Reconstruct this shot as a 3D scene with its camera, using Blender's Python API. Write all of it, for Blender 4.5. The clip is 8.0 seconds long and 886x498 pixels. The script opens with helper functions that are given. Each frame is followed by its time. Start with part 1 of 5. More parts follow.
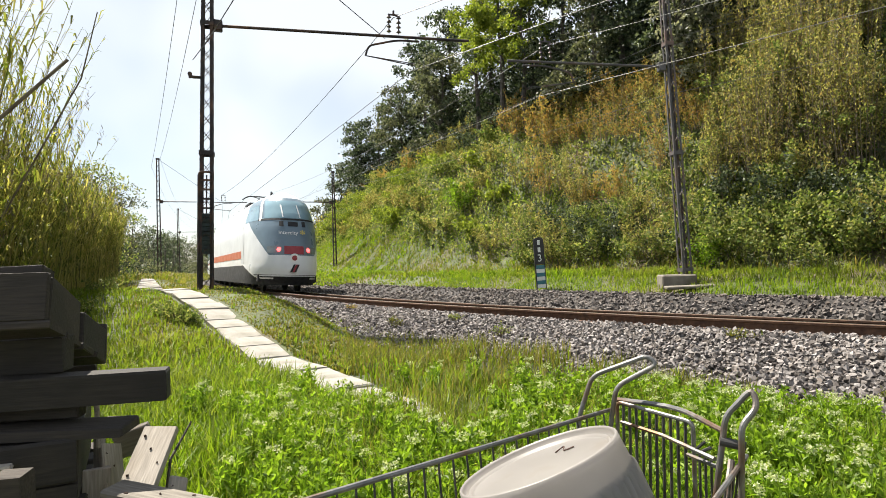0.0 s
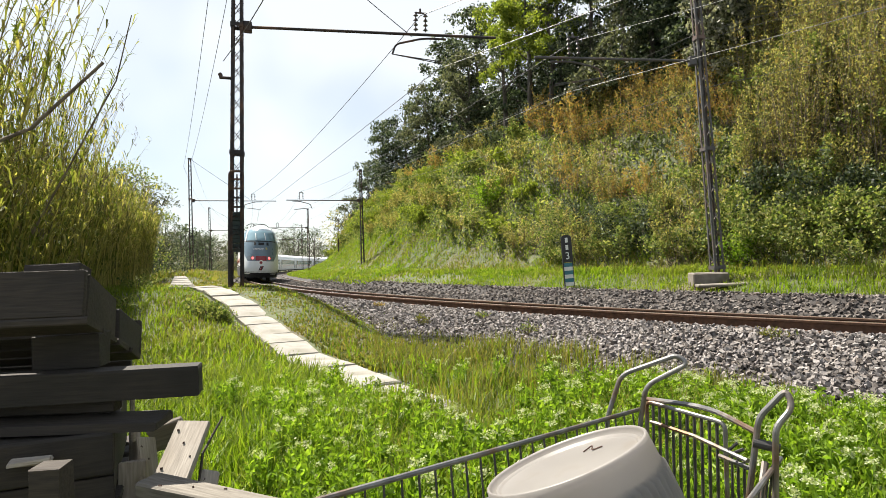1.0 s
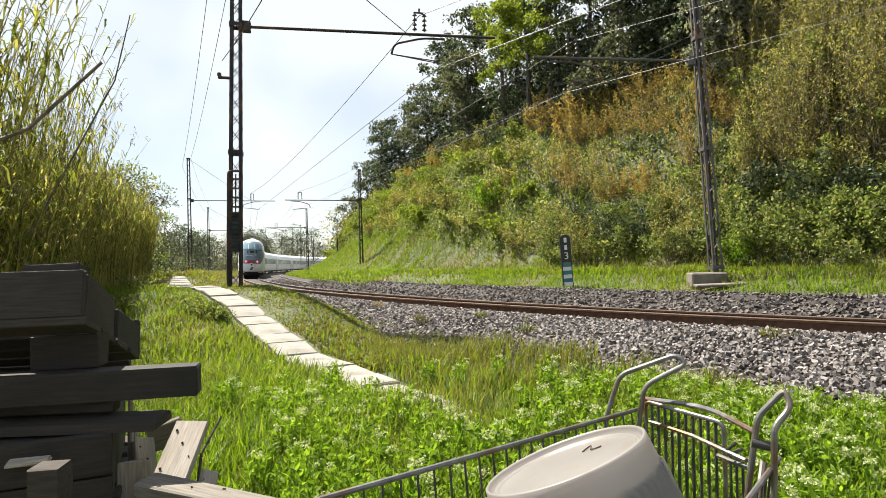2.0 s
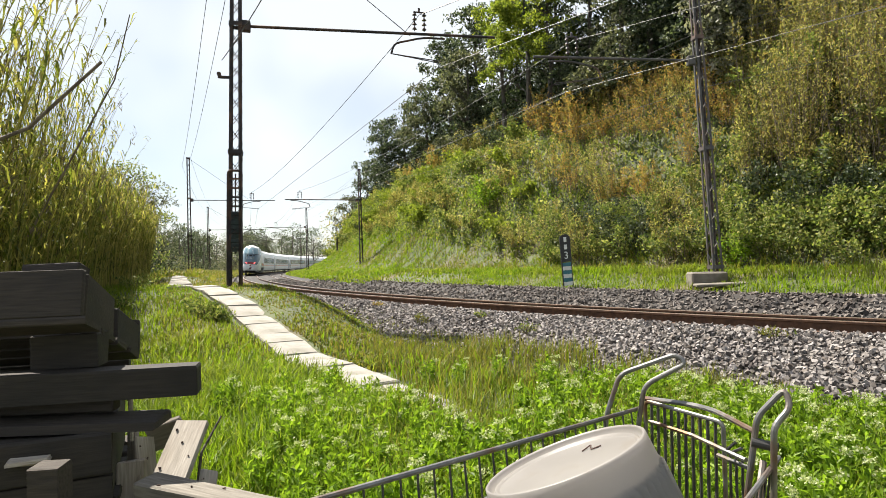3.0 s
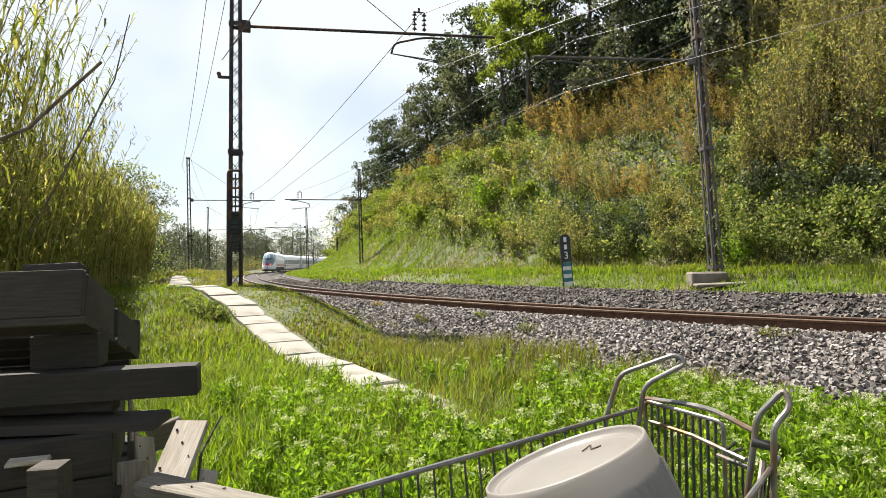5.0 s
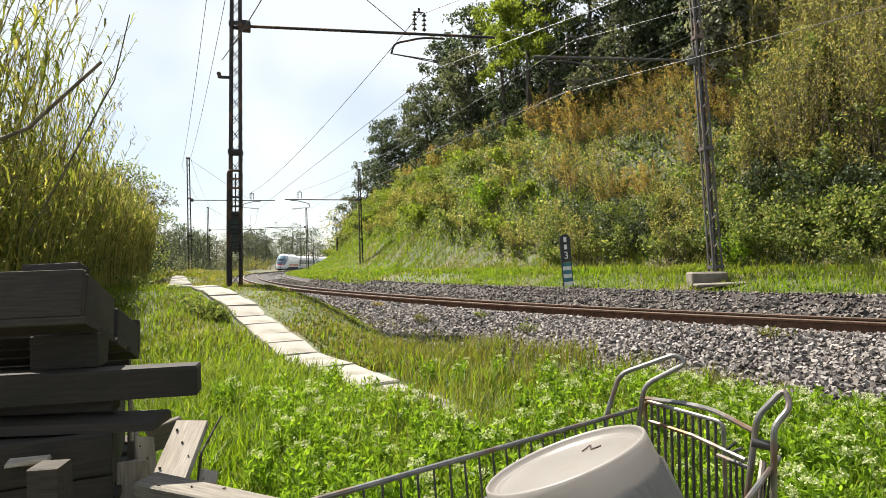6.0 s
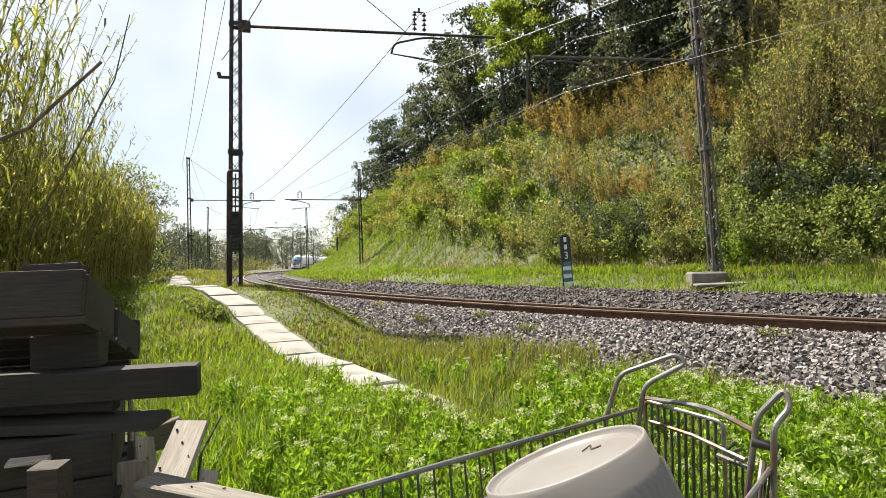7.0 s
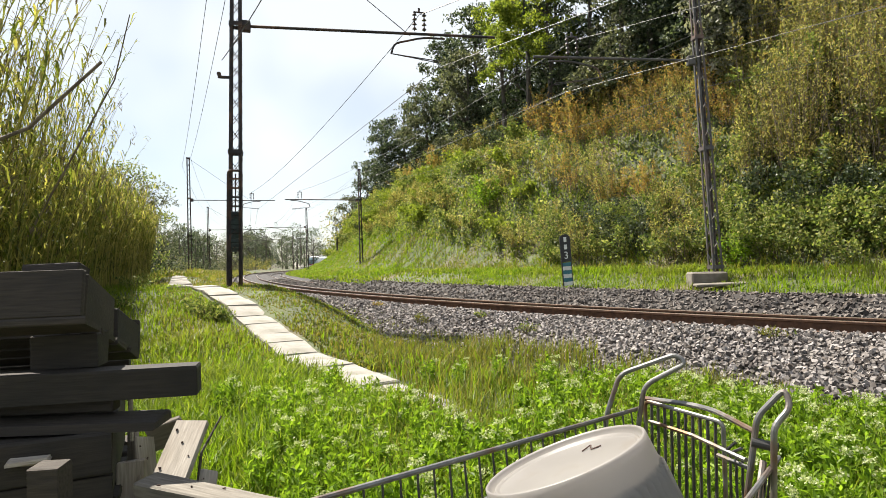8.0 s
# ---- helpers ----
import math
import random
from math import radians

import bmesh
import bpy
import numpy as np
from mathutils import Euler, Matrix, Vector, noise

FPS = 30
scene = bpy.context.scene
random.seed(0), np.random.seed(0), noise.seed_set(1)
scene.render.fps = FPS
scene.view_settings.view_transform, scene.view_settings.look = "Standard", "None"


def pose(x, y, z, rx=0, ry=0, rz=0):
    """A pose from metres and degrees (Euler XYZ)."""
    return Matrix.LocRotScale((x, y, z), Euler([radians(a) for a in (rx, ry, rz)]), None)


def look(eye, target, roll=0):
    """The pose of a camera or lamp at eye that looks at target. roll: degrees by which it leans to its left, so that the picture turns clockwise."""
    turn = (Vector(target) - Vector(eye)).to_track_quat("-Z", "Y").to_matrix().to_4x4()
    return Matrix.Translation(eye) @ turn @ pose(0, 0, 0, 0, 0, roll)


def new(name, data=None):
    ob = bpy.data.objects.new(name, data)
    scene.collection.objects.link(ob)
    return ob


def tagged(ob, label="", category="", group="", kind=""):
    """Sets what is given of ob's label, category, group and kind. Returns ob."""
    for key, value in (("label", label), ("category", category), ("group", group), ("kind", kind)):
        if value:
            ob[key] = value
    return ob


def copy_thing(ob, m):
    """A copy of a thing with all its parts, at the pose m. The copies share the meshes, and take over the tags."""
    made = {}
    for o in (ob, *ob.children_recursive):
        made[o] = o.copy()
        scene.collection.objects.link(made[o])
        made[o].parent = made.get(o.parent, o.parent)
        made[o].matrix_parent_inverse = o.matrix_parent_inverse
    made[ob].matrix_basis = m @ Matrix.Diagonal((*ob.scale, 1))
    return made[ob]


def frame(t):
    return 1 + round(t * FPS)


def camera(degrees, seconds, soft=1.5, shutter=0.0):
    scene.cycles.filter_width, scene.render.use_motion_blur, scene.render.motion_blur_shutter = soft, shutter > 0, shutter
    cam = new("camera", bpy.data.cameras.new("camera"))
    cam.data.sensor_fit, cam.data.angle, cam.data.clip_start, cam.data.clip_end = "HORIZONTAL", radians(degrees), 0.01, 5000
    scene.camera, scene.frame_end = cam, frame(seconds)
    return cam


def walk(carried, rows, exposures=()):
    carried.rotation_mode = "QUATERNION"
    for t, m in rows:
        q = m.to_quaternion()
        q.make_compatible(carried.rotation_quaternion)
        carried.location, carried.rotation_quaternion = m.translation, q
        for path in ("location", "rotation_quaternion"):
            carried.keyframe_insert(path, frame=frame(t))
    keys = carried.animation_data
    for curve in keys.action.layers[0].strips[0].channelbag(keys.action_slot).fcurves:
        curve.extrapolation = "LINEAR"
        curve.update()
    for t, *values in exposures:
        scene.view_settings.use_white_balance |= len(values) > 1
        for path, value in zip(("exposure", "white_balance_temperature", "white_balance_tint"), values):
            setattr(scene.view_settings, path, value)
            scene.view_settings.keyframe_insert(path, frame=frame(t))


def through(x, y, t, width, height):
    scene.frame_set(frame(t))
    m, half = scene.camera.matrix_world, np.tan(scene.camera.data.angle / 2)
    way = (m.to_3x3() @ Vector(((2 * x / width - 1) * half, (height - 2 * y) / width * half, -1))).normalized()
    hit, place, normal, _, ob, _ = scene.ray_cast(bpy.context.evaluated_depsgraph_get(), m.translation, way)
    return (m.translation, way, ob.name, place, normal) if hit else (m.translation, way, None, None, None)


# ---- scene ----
# ---- camera ----
EYE = Vector((0.0, 0.0, 0.95))


def aim(yaw, tilt, roll=-1.7):
    a, b = radians(yaw), radians(tilt)
    way = Vector((math.sin(a) * math.cos(b), math.cos(a) * math.cos(b), math.sin(b)))
    return look(EYE, EYE + way, roll)


cam = camera(72.0, 8.0, soft=0.55)
walk(cam, [
    (0.0, aim(2.42, 1.46)), (0.1, aim(1.78, 1.46)), (0.2, aim(1.30, 1.42)), (0.3, aim(0.77, 1.40)),
    (0.4, aim(0.33, 1.36)), (0.5, aim(-0.05, 1.36)), (1.0, aim(-0.12, 1.33)), (1.5, aim(-0.05, 1.34)),
    (3.0, aim(0.0, 1.28)), (8.0, aim(0.0, 1.28))],
    exposures=[(0.0, 1.45, 6700, 10), (8.0, 1.45, 6700, 10)])

# ---- daylight ----
SUN_AZ, SUN_EL = -46.0, 56.0      # degrees from +y, clockwise seen from above
world = bpy.data.worlds.new("world")
scene.world = world
world.use_nodes = True
wn = world.node_tree.nodes
sky = wn.new("ShaderNodeTexSky")
sky.sky_type, sky.sun_disc = "NISHITA", False
sky.sun_elevation, sky.sun_rotation = radians(SUN_EL), radians(SUN_AZ)
sky.dust_density, sky.air_density, sky.ozone_density = 0.8, 1.0, 1.5
wn["Background"].inputs["Strength"].default_value = 0.048
haze = wn.new("ShaderNodeTexNoise")          # thin bright cloud veil over the whole sky
haze.inputs["Scale"].default_value, haze.inputs["Detail"].default_value = 1.6, 4.0
gen = wn.new("ShaderNodeTexCoord")
veil = wn.new("ShaderNodeValToRGB")
veil.color_ramp.elements[0].position, veil.color_ramp.elements[0].color = 0.34, (0.0, 0.0, 0.0, 1)
veil.color_ramp.elements[1].position, veil.color_ramp.elements[1].color = 0.60, (0.70, 0.70, 0.70, 1)
cloud_mix = wn.new("ShaderNodeMix")
cloud_mix.data_type = "RGBA"
cloud_mix.inputs[7].default_value = (9.2, 9.6, 9.7, 1)
wl = world.node_tree.links
wl.new(gen.outputs["Generated"], haze.inputs["Vector"])
wl.new(haze.outputs["Fac"], veil.inputs["Fac"])
wl.new(veil.outputs["Color"], cloud_mix.inputs[0])
wl.new(sky.outputs["Color"], cloud_mix.inputs[6])
wl.new(cloud_mix.outputs[2], wn["Background"].inputs["Color"])
sun = new("sun", bpy.data.lights.new("sun", "SUN"))
sun.data.energy, sun.data.angle, sun.data.color = 5.0, radians(0.53), (1.0, 0.95, 0.86)
sa, se = radians(SUN_AZ), radians(SUN_EL)
TO_SUN = Vector((math.sin(sa) * math.cos(se), math.cos(sa) * math.cos(se), math.sin(se)))
sun.matrix_world = look(TO_SUN * 200, (0, 0, 0))


# ---- materials ----
ALBEDO = 0.76      # common factor on the base colours, balancing the raised exposure


def shader(name, rough=0.7, metal=0.0):
    m = bpy.data.materials.new(name)
    m.use_nodes = True
    nt = m.node_tree
    b = nt.nodes["Principled BSDF"]
    b.inputs["Roughness"].default_value = rough
    b.inputs["Metallic"].default_value = metal
    return m, nt, b


def ramp(nt, fac, stops):
    r = nt.nodes.new("ShaderNodeValToRGB")
    el = r.color_ramp.elements
    while len(el) < len(stops):
        el.new(0.5)
    for e, (p, c) in zip(el, stops):
        e.position, e.color = p, (*c, 1)
    nt.links.new(fac, r.inputs["Fac"])
    return r.outputs["Color"]


def noise_tex(nt, scale, detail=4.0, stretch=None, space="Object"):
    tc = nt.nodes.new("ShaderNodeTexCoord")
    n = nt.nodes.new("ShaderNodeTexNoise")
    n.inputs["Scale"].default_value, n.inputs["Detail"].default_value = scale, detail
    src = tc.outputs[space]
    if stretch:
        mp = nt.nodes.new("ShaderNodeMapping")
        mp.inputs["Scale"].default_value = stretch
        nt.links.new(src, mp.inputs["Vector"])
        src = mp.outputs["Vector"]
    nt.links.new(src, n.inputs["Vector"])
    return n.outputs["Fac"]


def mix(nt, fac, a, b, kind="MIX"):
    n = nt.nodes.new("ShaderNodeMix")
    n.data_type, n.blend_type = "RGBA", kind
    for sock, v in ((n.inputs[0], fac), (n.inputs[6], a), (n.inputs[7], b)):
        if isinstance(v, (int, float)):
            sock.default_value = v
        elif isinstance(v, tuple):
            sock.default_value = (*v, 1)
        else:
            nt.links.new(v, sock)
    return n.outputs[2]


def bump(nt, b, height, strength, dist=0.01):
    n = nt.nodes.new("ShaderNodeBump")
    n.inputs["Strength"].default_value, n.inputs["Distance"].default_value = strength, dist
    nt.links.new(height, n.inputs["Height"])
    nt.links.new(n.outputs["Normal"], b.inputs["Normal"])


def surface(name, dark, light, scale=3.0, rough=0.7, metal=0.0, relief=0.3, dist=0.01, stretch=None, stain=None, stain_scale=0.6, fine=40.0):
    """Two-scale mottled surface."""
    m, nt, b = shader(name, rough, metal)
    a = noise_tex(nt, scale, 6, stretch)
    col = ramp(nt, a, [(0.3, tuple(v * ALBEDO for v in dark)), (0.7, tuple(v * ALBEDO for v in light))])
    if stain:
        s = noise_tex(nt, stain_scale, 3)
        fac = ramp(nt, s, [(0.48, (0, 0, 0)), (0.66, (1, 1, 1))])
        col = mix(nt, fac, col, stain)
    nt.links.new(col, b.inputs["Base Color"])
    f = noise_tex(nt, fine, 5, stretch)
    if relief:
        bump(nt, b, f, relief, dist)
    r = ramp(nt, f, [(0.2, (rough * 0.75,) * 3), (0.8, (min(1, rough * 1.2),) * 3)])
    nt.links.new(r, b.inputs["Roughness"])
    return m


def foliage(name, colours, through=0.45, rough=0.5, patch=0.0, patch_col=(0.2, 0.2, 0.1), patch_scale=0.4, glow=(1.7, 1.8, 1.0)):
    """Leaf surface: colour varies from leaf to leaf, light shines through."""
    m, nt, b = shader(name, rough)
    b.inputs["Specular IOR Level"].default_value = 0.12
    g = nt.nodes.new("ShaderNodeNewGeometry")
    n = len(colours)
    col = ramp(nt, g.outputs["Random Per Island"], [((i + 0.5) / n, tuple(v * ALBEDO for v in c)) for i, c in enumerate(colours)])
    if patch:
        s = noise_tex(nt, patch_scale, 3, space="Object")
        fac = ramp(nt, s, [(0.5 - 0.1 * patch, (0, 0, 0)), (0.68, (patch,) * 3)])
        col = mix(nt, fac, col, patch_col)
    nt.links.new(col, b.inputs["Base Color"])
    tr = nt.nodes.new("ShaderNodeBsdfTranslucent")
    warm = mix(nt, 1.0, col, glow, "MULTIPLY")
    nt.links.new(warm, tr.inputs["Color"])
    ms = nt.nodes.new("ShaderNodeMixShader")
    ms.inputs["Fac"].default_value = through
    nt.links.new(b.outputs[0], ms.inputs[1])
    nt.links.new(tr.outputs[0], ms.inputs[2])
    nt.links.new(ms.outputs[0], nt.nodes["Material Output"].inputs["Surface"])
    return m


def pieces_stone(name, colours, rough=0.85, rnd="Random Per Island"):
    m, nt, b = shader(name, rough)
    g = nt.nodes.new("ShaderNodeNewGeometry")
    n = len(colours)
    col = ramp(nt, g.outputs[rnd], [((i + 0.5) / n, tuple(v * ALBEDO for v in c)) for i, c in enumerate(colours)])
    f = noise_tex(nt, 60, 4)
    col = mix(nt, 0.6, col, ramp(nt, f, [(0.3, (0.4, 0.4, 0.4)), (0.7, (1, 1, 1))]), "MULTIPLY")
    nt.links.new(col, b.inputs["Base Color"])
    bump(nt, b, f, 0.4, 0.004)
    return m


def plain(name, col, rough=0.5, metal=0.0, emit=0.0, spot=0.12, scale=8.0):
    m, nt, b = shader(name, rough, metal)
    f = noise_tex(nt, scale, 5)
    c = mix(nt, ramp(nt, f, [(0.35, (0, 0, 0)), (0.75, (1, 1, 1))]), col, tuple(v * (1 - 2 * spot) for v in col))
    nt.links.new(c, b.inputs["Base Color"])
    r = ramp(nt, f, [(0.2, (rough * 0.8,) * 3), (0.8, (min(1, rough * 1.25),) * 3)])
    nt.links.new(r, b.inputs["Roughness"])
    if emit:
        b.inputs["Emission Color"].default_value = (*col, 1)
        b.inputs["Emission Strength"].default_value = emit
    return m


# ---- mesh helpers ----
def mesh_np(name, verts, faces, mats, smooth=False, index=None):
    """Mesh from an (n, 3) array and an (m, k) array of equal-sided faces."""
    me = bpy.data.meshes.new(name)
    verts, faces = np.asarray(verts, np.float32), np.asarray(faces, np.int32)
    k = faces.shape[1]
    me.vertices.add(len(verts))
    me.vertices.foreach_set("co", verts.ravel())
    me.loops.add(faces.size)
    me.loops.foreach_set("vertex_index", faces.ravel())
    me.polygons.add(len(faces))
    me.polygons.foreach_set("loop_start", np.arange(0, faces.size, k, dtype=np.int32))
    if index is not None:
        me.polygons.foreach_set("material_index", np.asarray(index, np.int32))
    me.polygons.foreach_set("use_smooth", np.full(len(faces), smooth))
    for m in mats if isinstance(mats, (list, tuple)) else [mats]:
        me.materials.append(m)
    me.update(calc_edges=True)
    me.validate()
    return me


def put(ob, parent):
    if parent:
        ob.parent = parent
    return ob


def part(name, bm, material, parent=None, label="", smooth=False, at=None):
    me = bpy.data.meshes.new(name)
    bmesh.ops.recalc_face_normals(bm, faces=bm.faces[:])
    if smooth:
        for f in bm.faces:
            f.smooth = True
    bm.to_mesh(me)
    bm.free()
    for m in material if isinstance(material, (list, tuple)) else [material]:
        me.materials.append(m)
    ob = put(new(name, me), parent)
    if at is not None:
        ob.matrix_basis = at
    return tagged(ob, label)


def empty(name, m=None):
    ob = new(name)
    ob.empty_display_size = 0.2
    if m is not None:
        ob.matrix_basis = m
    return ob


def add_box(bm, size, at=(0, 0, 0), turn=None, bevel=0.0):
    r = bmesh.ops.create_cube(bm, size=1.0)
    vs = r["verts"]
    m = Matrix.Translation(at) @ (turn or Matrix()).to_4x4() @ Matrix.Diagonal((*size, 1))
    bmesh.ops.transform(bm, matrix=m, verts=vs)
    if bevel:
        es = list({e for v in vs for e in v.link_edges})
        bmesh.ops.bevel(bm, geom=es, offset=bevel, segments=1, affect="EDGES")


def box(size, at=(0, 0, 0), turn=None, bevel=0.0):
    bm = bmesh.new()
    add_box(bm, size, at, turn, bevel)
    return bm


def add_tube(bm, pts, r, sides=8, r_end=None, caps=True):
    """Round bar along points, tapering from r to r_end."""
    pts = [Vector(p) for p in pts]
    r_end = r if r_end is None else r_end
    rings, ref = [], None
    for i, p in enumerate(pts):
        d = (pts[min(i + 1, len(pts) - 1)] - pts[max(i - 1, 0)]).normalized()
        if ref is None:
            ref = d.orthogonal().normalized()
        ref = (ref - d * ref.dot(d)).normalized()
        s = d.cross(ref)
        rr = r + (r_end - r) * i / max(1, len(pts) - 1)
        rings.append([bm.verts.new(p + (ref * math.cos(a) + s * math.sin(a)) * rr) for a in (2 * math.pi * k / sides for k in range(sides))])
    for a, b in zip(rings, rings[1:]):
        for k in range(sides):
            bm.faces.new((a[k], a[(k + 1) % sides], b[(k + 1) % sides], b[k]))
    if caps:
        bm.faces.new(rings[0][::-1])
        bm.faces.new(rings[-1])


def tube(pts, r, sides=8, r_end=None):
    bm = bmesh.new()
    add_tube(bm, pts, r, sides, r_end)
    return bm


def rounded(pts, radius, steps=4):
    """A polyline with its inner corners rounded off."""
    pts = [Vector(p) for p in pts]
    out = [pts[0]]
    for a, p, b in zip(pts, pts[1:], pts[2:]):
        da, db = (a - p), (b - p)
        k = min(radius, da.length * 0.49, db.length * 0.49)
        s, e = p + da.normalized() * k, p + db.normalized() * k
        for i in range(steps + 1):
            t = i / steps
            out.append(s * (1 - t) ** 2 + p * 2 * t * (1 - t) + e * t * t)
    out.append(pts[-1])
    return out


def revolve(profile, sides=32):
    """Surface of revolution about z from (radius, height) pairs."""
    bm = bmesh.new()
    rings = [[bm.verts.new((r * math.cos(2 * math.pi * k / sides), r * math.sin(2 * math.pi * k / sides), z)) for k in range(sides)] for r, z in profile]
    for a, b in zip(rings, rings[1:]):
        for k in range(sides):
            bm.faces.new((a[k], a[(k + 1) % sides], b[(k + 1) % sides], b[k]))
    return bm


# ---- plan of the railway ----
KNOTS = [(46, -32), (30, -15), (17.5, -2), (10.2, 4.4), (6.1, 8.15), (4.0, 10.4), (1.85, 13.0), (-0.35, 16.9), (-2.05, 19.9), (-5.15, 25.6), (-7.6, 30.3),
         (-13.2, 44.1), (-18.5, 58.5), (-25.6, 81), (-29.8, 94), (-36.2, 119), (-41.2, 151), (-43.4, 177), (-43.6, 210), (-38, 260), (-26, 320), (-2, 385), (30, 440)]


def smooth_line(knots, step=1.0, width=6.0):
    k = np.array(knots, float)
    d = np.r_[0, np.cumsum(np.hypot(*np.diff(k, axis=0).T))]
    s = np.arange(0, d[-1], step)
    p = np.stack([np.interp(s, d, k[:, 0]), np.interp(s, d, k[:, 1])], 1)
    w = np.exp(-0.5 * (np.arange(-3 * width, 3 * width + step, step) / width) ** 2)
    w /= w.sum()
    n = len(w) // 2
    pad = np.concatenate([2 * p[0] - p[n:0:-1], p, 2 * p[-1] - p[-2:-n - 2:-1]])
    return np.stack([np.convolve(pad[:, i], w, "valid") for i in (0, 1)], 1)


LINE = smooth_line(KNOTS)
LINE_S = np.r_[0, np.cumsum(np.hypot(*np.diff(LINE, axis=0).T))]
TAN = np.gradient(LINE, axis=0)
TAN /= np.hypot(TAN[:, 0], TAN[:, 1])[:, None]
RIGHT = np.stack([TAN[:, 1], -TAN[:, 0]], 1)


def along(s, u=0.0):
    """Plan point at arc length s, u metres to the right of the near track, and the heading from +y, clockwise."""
    x, y = np.interp(s, LINE_S, LINE[:, 0]), np.interp(s, LINE_S, LINE[:, 1])
    rx, ry = np.interp(s, LINE_S, RIGHT[:, 0]), np.interp(s, LINE_S, RIGHT[:, 1])
    n = np.hypot(rx, ry)
    return x + rx / n * u, y + ry / n * u, math.degrees(math.atan2(-ry, rx)) if np.isscalar(s) else None


def offset_of(x, y):
    """Arc length and sideways offset of plan points from the near track."""
    x, y = np.atleast_1d(np.asarray(x, float)), np.atleast_1d(np.asarray(y, float))
    s, u = np.empty(len(x)), np.empty(len(x))
    for a in range(0, len(x), 20000):
        dx, dy = x[a:a + 20000, None] - LINE[None, :, 0], y[a:a + 20000, None] - LINE[None, :, 1]
        j = np.argmin(dx * dx + dy * dy, axis=1)
        i = np.arange(len(j))
        s[a:a + 20000] = LINE_S[j]
        u[a:a + 20000] = dx[i, j] * RIGHT[j, 0] + dy[i, j] * RIGHT[j, 1]
    return s, u


def step(a, b, v):
    t = np.clip((v - a) / (b - a), 0, 1)
    return t * t * (3 - 2 * t)


def wobble(x, y, scale, seed=0.0):
    """Cheap smooth variation in about -1 to 1."""
    x, y = x / scale, y / scale
    return (np.sin(1.7 * x + 0.9 * y + seed) + np.sin(-1.1 * x + 1.9 * y + 2.1 * seed + 1.3) + np.sin(2.9 * x - 2.3 * y + seed * 0.7 + 4)) / 3


def height(x, y):
    """Ground level; the near rail's top is z = 0."""
    x, y = np.atleast_1d(np.asarray(x, float)), np.atleast_1d(np.asarray(y, float))
    s, u = offset_of(x, y)
    meadow = -0.45 + 0.95 * step(8.5, 15.5, y) + 0.1 * step(18, 40, y) - 0.35 * step(60, 110, y)
    bed = -0.65
    near = step(9, 14.5, y)
    left = meadow + (bed - meadow) * step(0.0, 1.0, (u + 5.5 - 0.9 * near) / (1.5 + 0.9 * near))
    tall = 1 - 0.66 * step(64, 104, y)
    bend = step(28, 52, y)
    hill = (0.55 * step(6.2 - 0.9 * bend, 9.0 - 1.5 * bend, u) + 9.0 * step(9.2 - 2.2 * bend, 16.5 - 0.6 * bend, u) + 4.5 * step(15.0, 24.0, u) + 2.0 * step(24, 45, u)) * tall
    z = np.where(u < 0, left, bed + 0.55 * step(5.2, 6.4, u) + hill)
    z += 0.035 * wobble(x, y, 0.9) * (np.abs(u + 0) > 3.5) + 0.10 * wobble(x, y, 3.1, 2.0) * step(9, 12, u)
    return z


def verge(s):
    """Sideways offset at which the grass gives way to bare ballast."""
    return np.interp(s, [45, 56, 58, 59.5, 64, 66, 69, 75, 110], [-4.6, -4.3, -3.9, -3.2, -3.4, -2.7, -1.9, -1.5, -1.4])


def ground_at(x, y):
    return float(height(x, y)[0])


# ---- ground ----
rng = np.random.default_rng(7)

GROUND = surface("ground_soil", (0.035, 0.045, 0.012), (0.09, 0.11, 0.03), 2.2, 0.95, 0, 0.6, 0.03, stain=(0.11, 0.085, 0.05), stain_scale=0.35, fine=12)
# brown bed, darkened to near black for the shade between the stones
SHADED_BED = surface("ballast_bed", (0.014, 0.011, 0.010), (0.045, 0.037, 0.033), 18.0, 0.95, 0, 0.9, 0.03, fine=25)
STONE = pieces_stone("ballast_stone", [(0.085, 0.070, 0.062), (0.27, 0.24, 0.22), (0.42, 0.385, 0.365), (0.18, 0.145, 0.12), (0.48, 0.44, 0.42), (0.12, 0.105, 0.098)])
RUST = surface("rail_rust", (0.07, 0.032, 0.018), (0.17, 0.085, 0.045), 14.0, 0.75, 0.15, 0.3, 0.003, fine=70)
RAIL_TOP = surface("rail_running_face", (0.33, 0.27, 0.23), (0.5, 0.43, 0.37), 9.0, 0.32, 0.85, 0.05, 0.001)
CONCRETE = surface("slab_concrete", (0.24, 0.225, 0.195), (0.40, 0.375, 0.335), 5.0, 0.9, 0, 0.4, 0.004, stain=(0.16, 0.15, 0.12), stain_scale=2.3, fine=50)
SLEEPER = surface("sleeper_concrete", (0.08, 0.065, 0.055), (0.15, 0.125, 0.105), 6.0, 0.9)


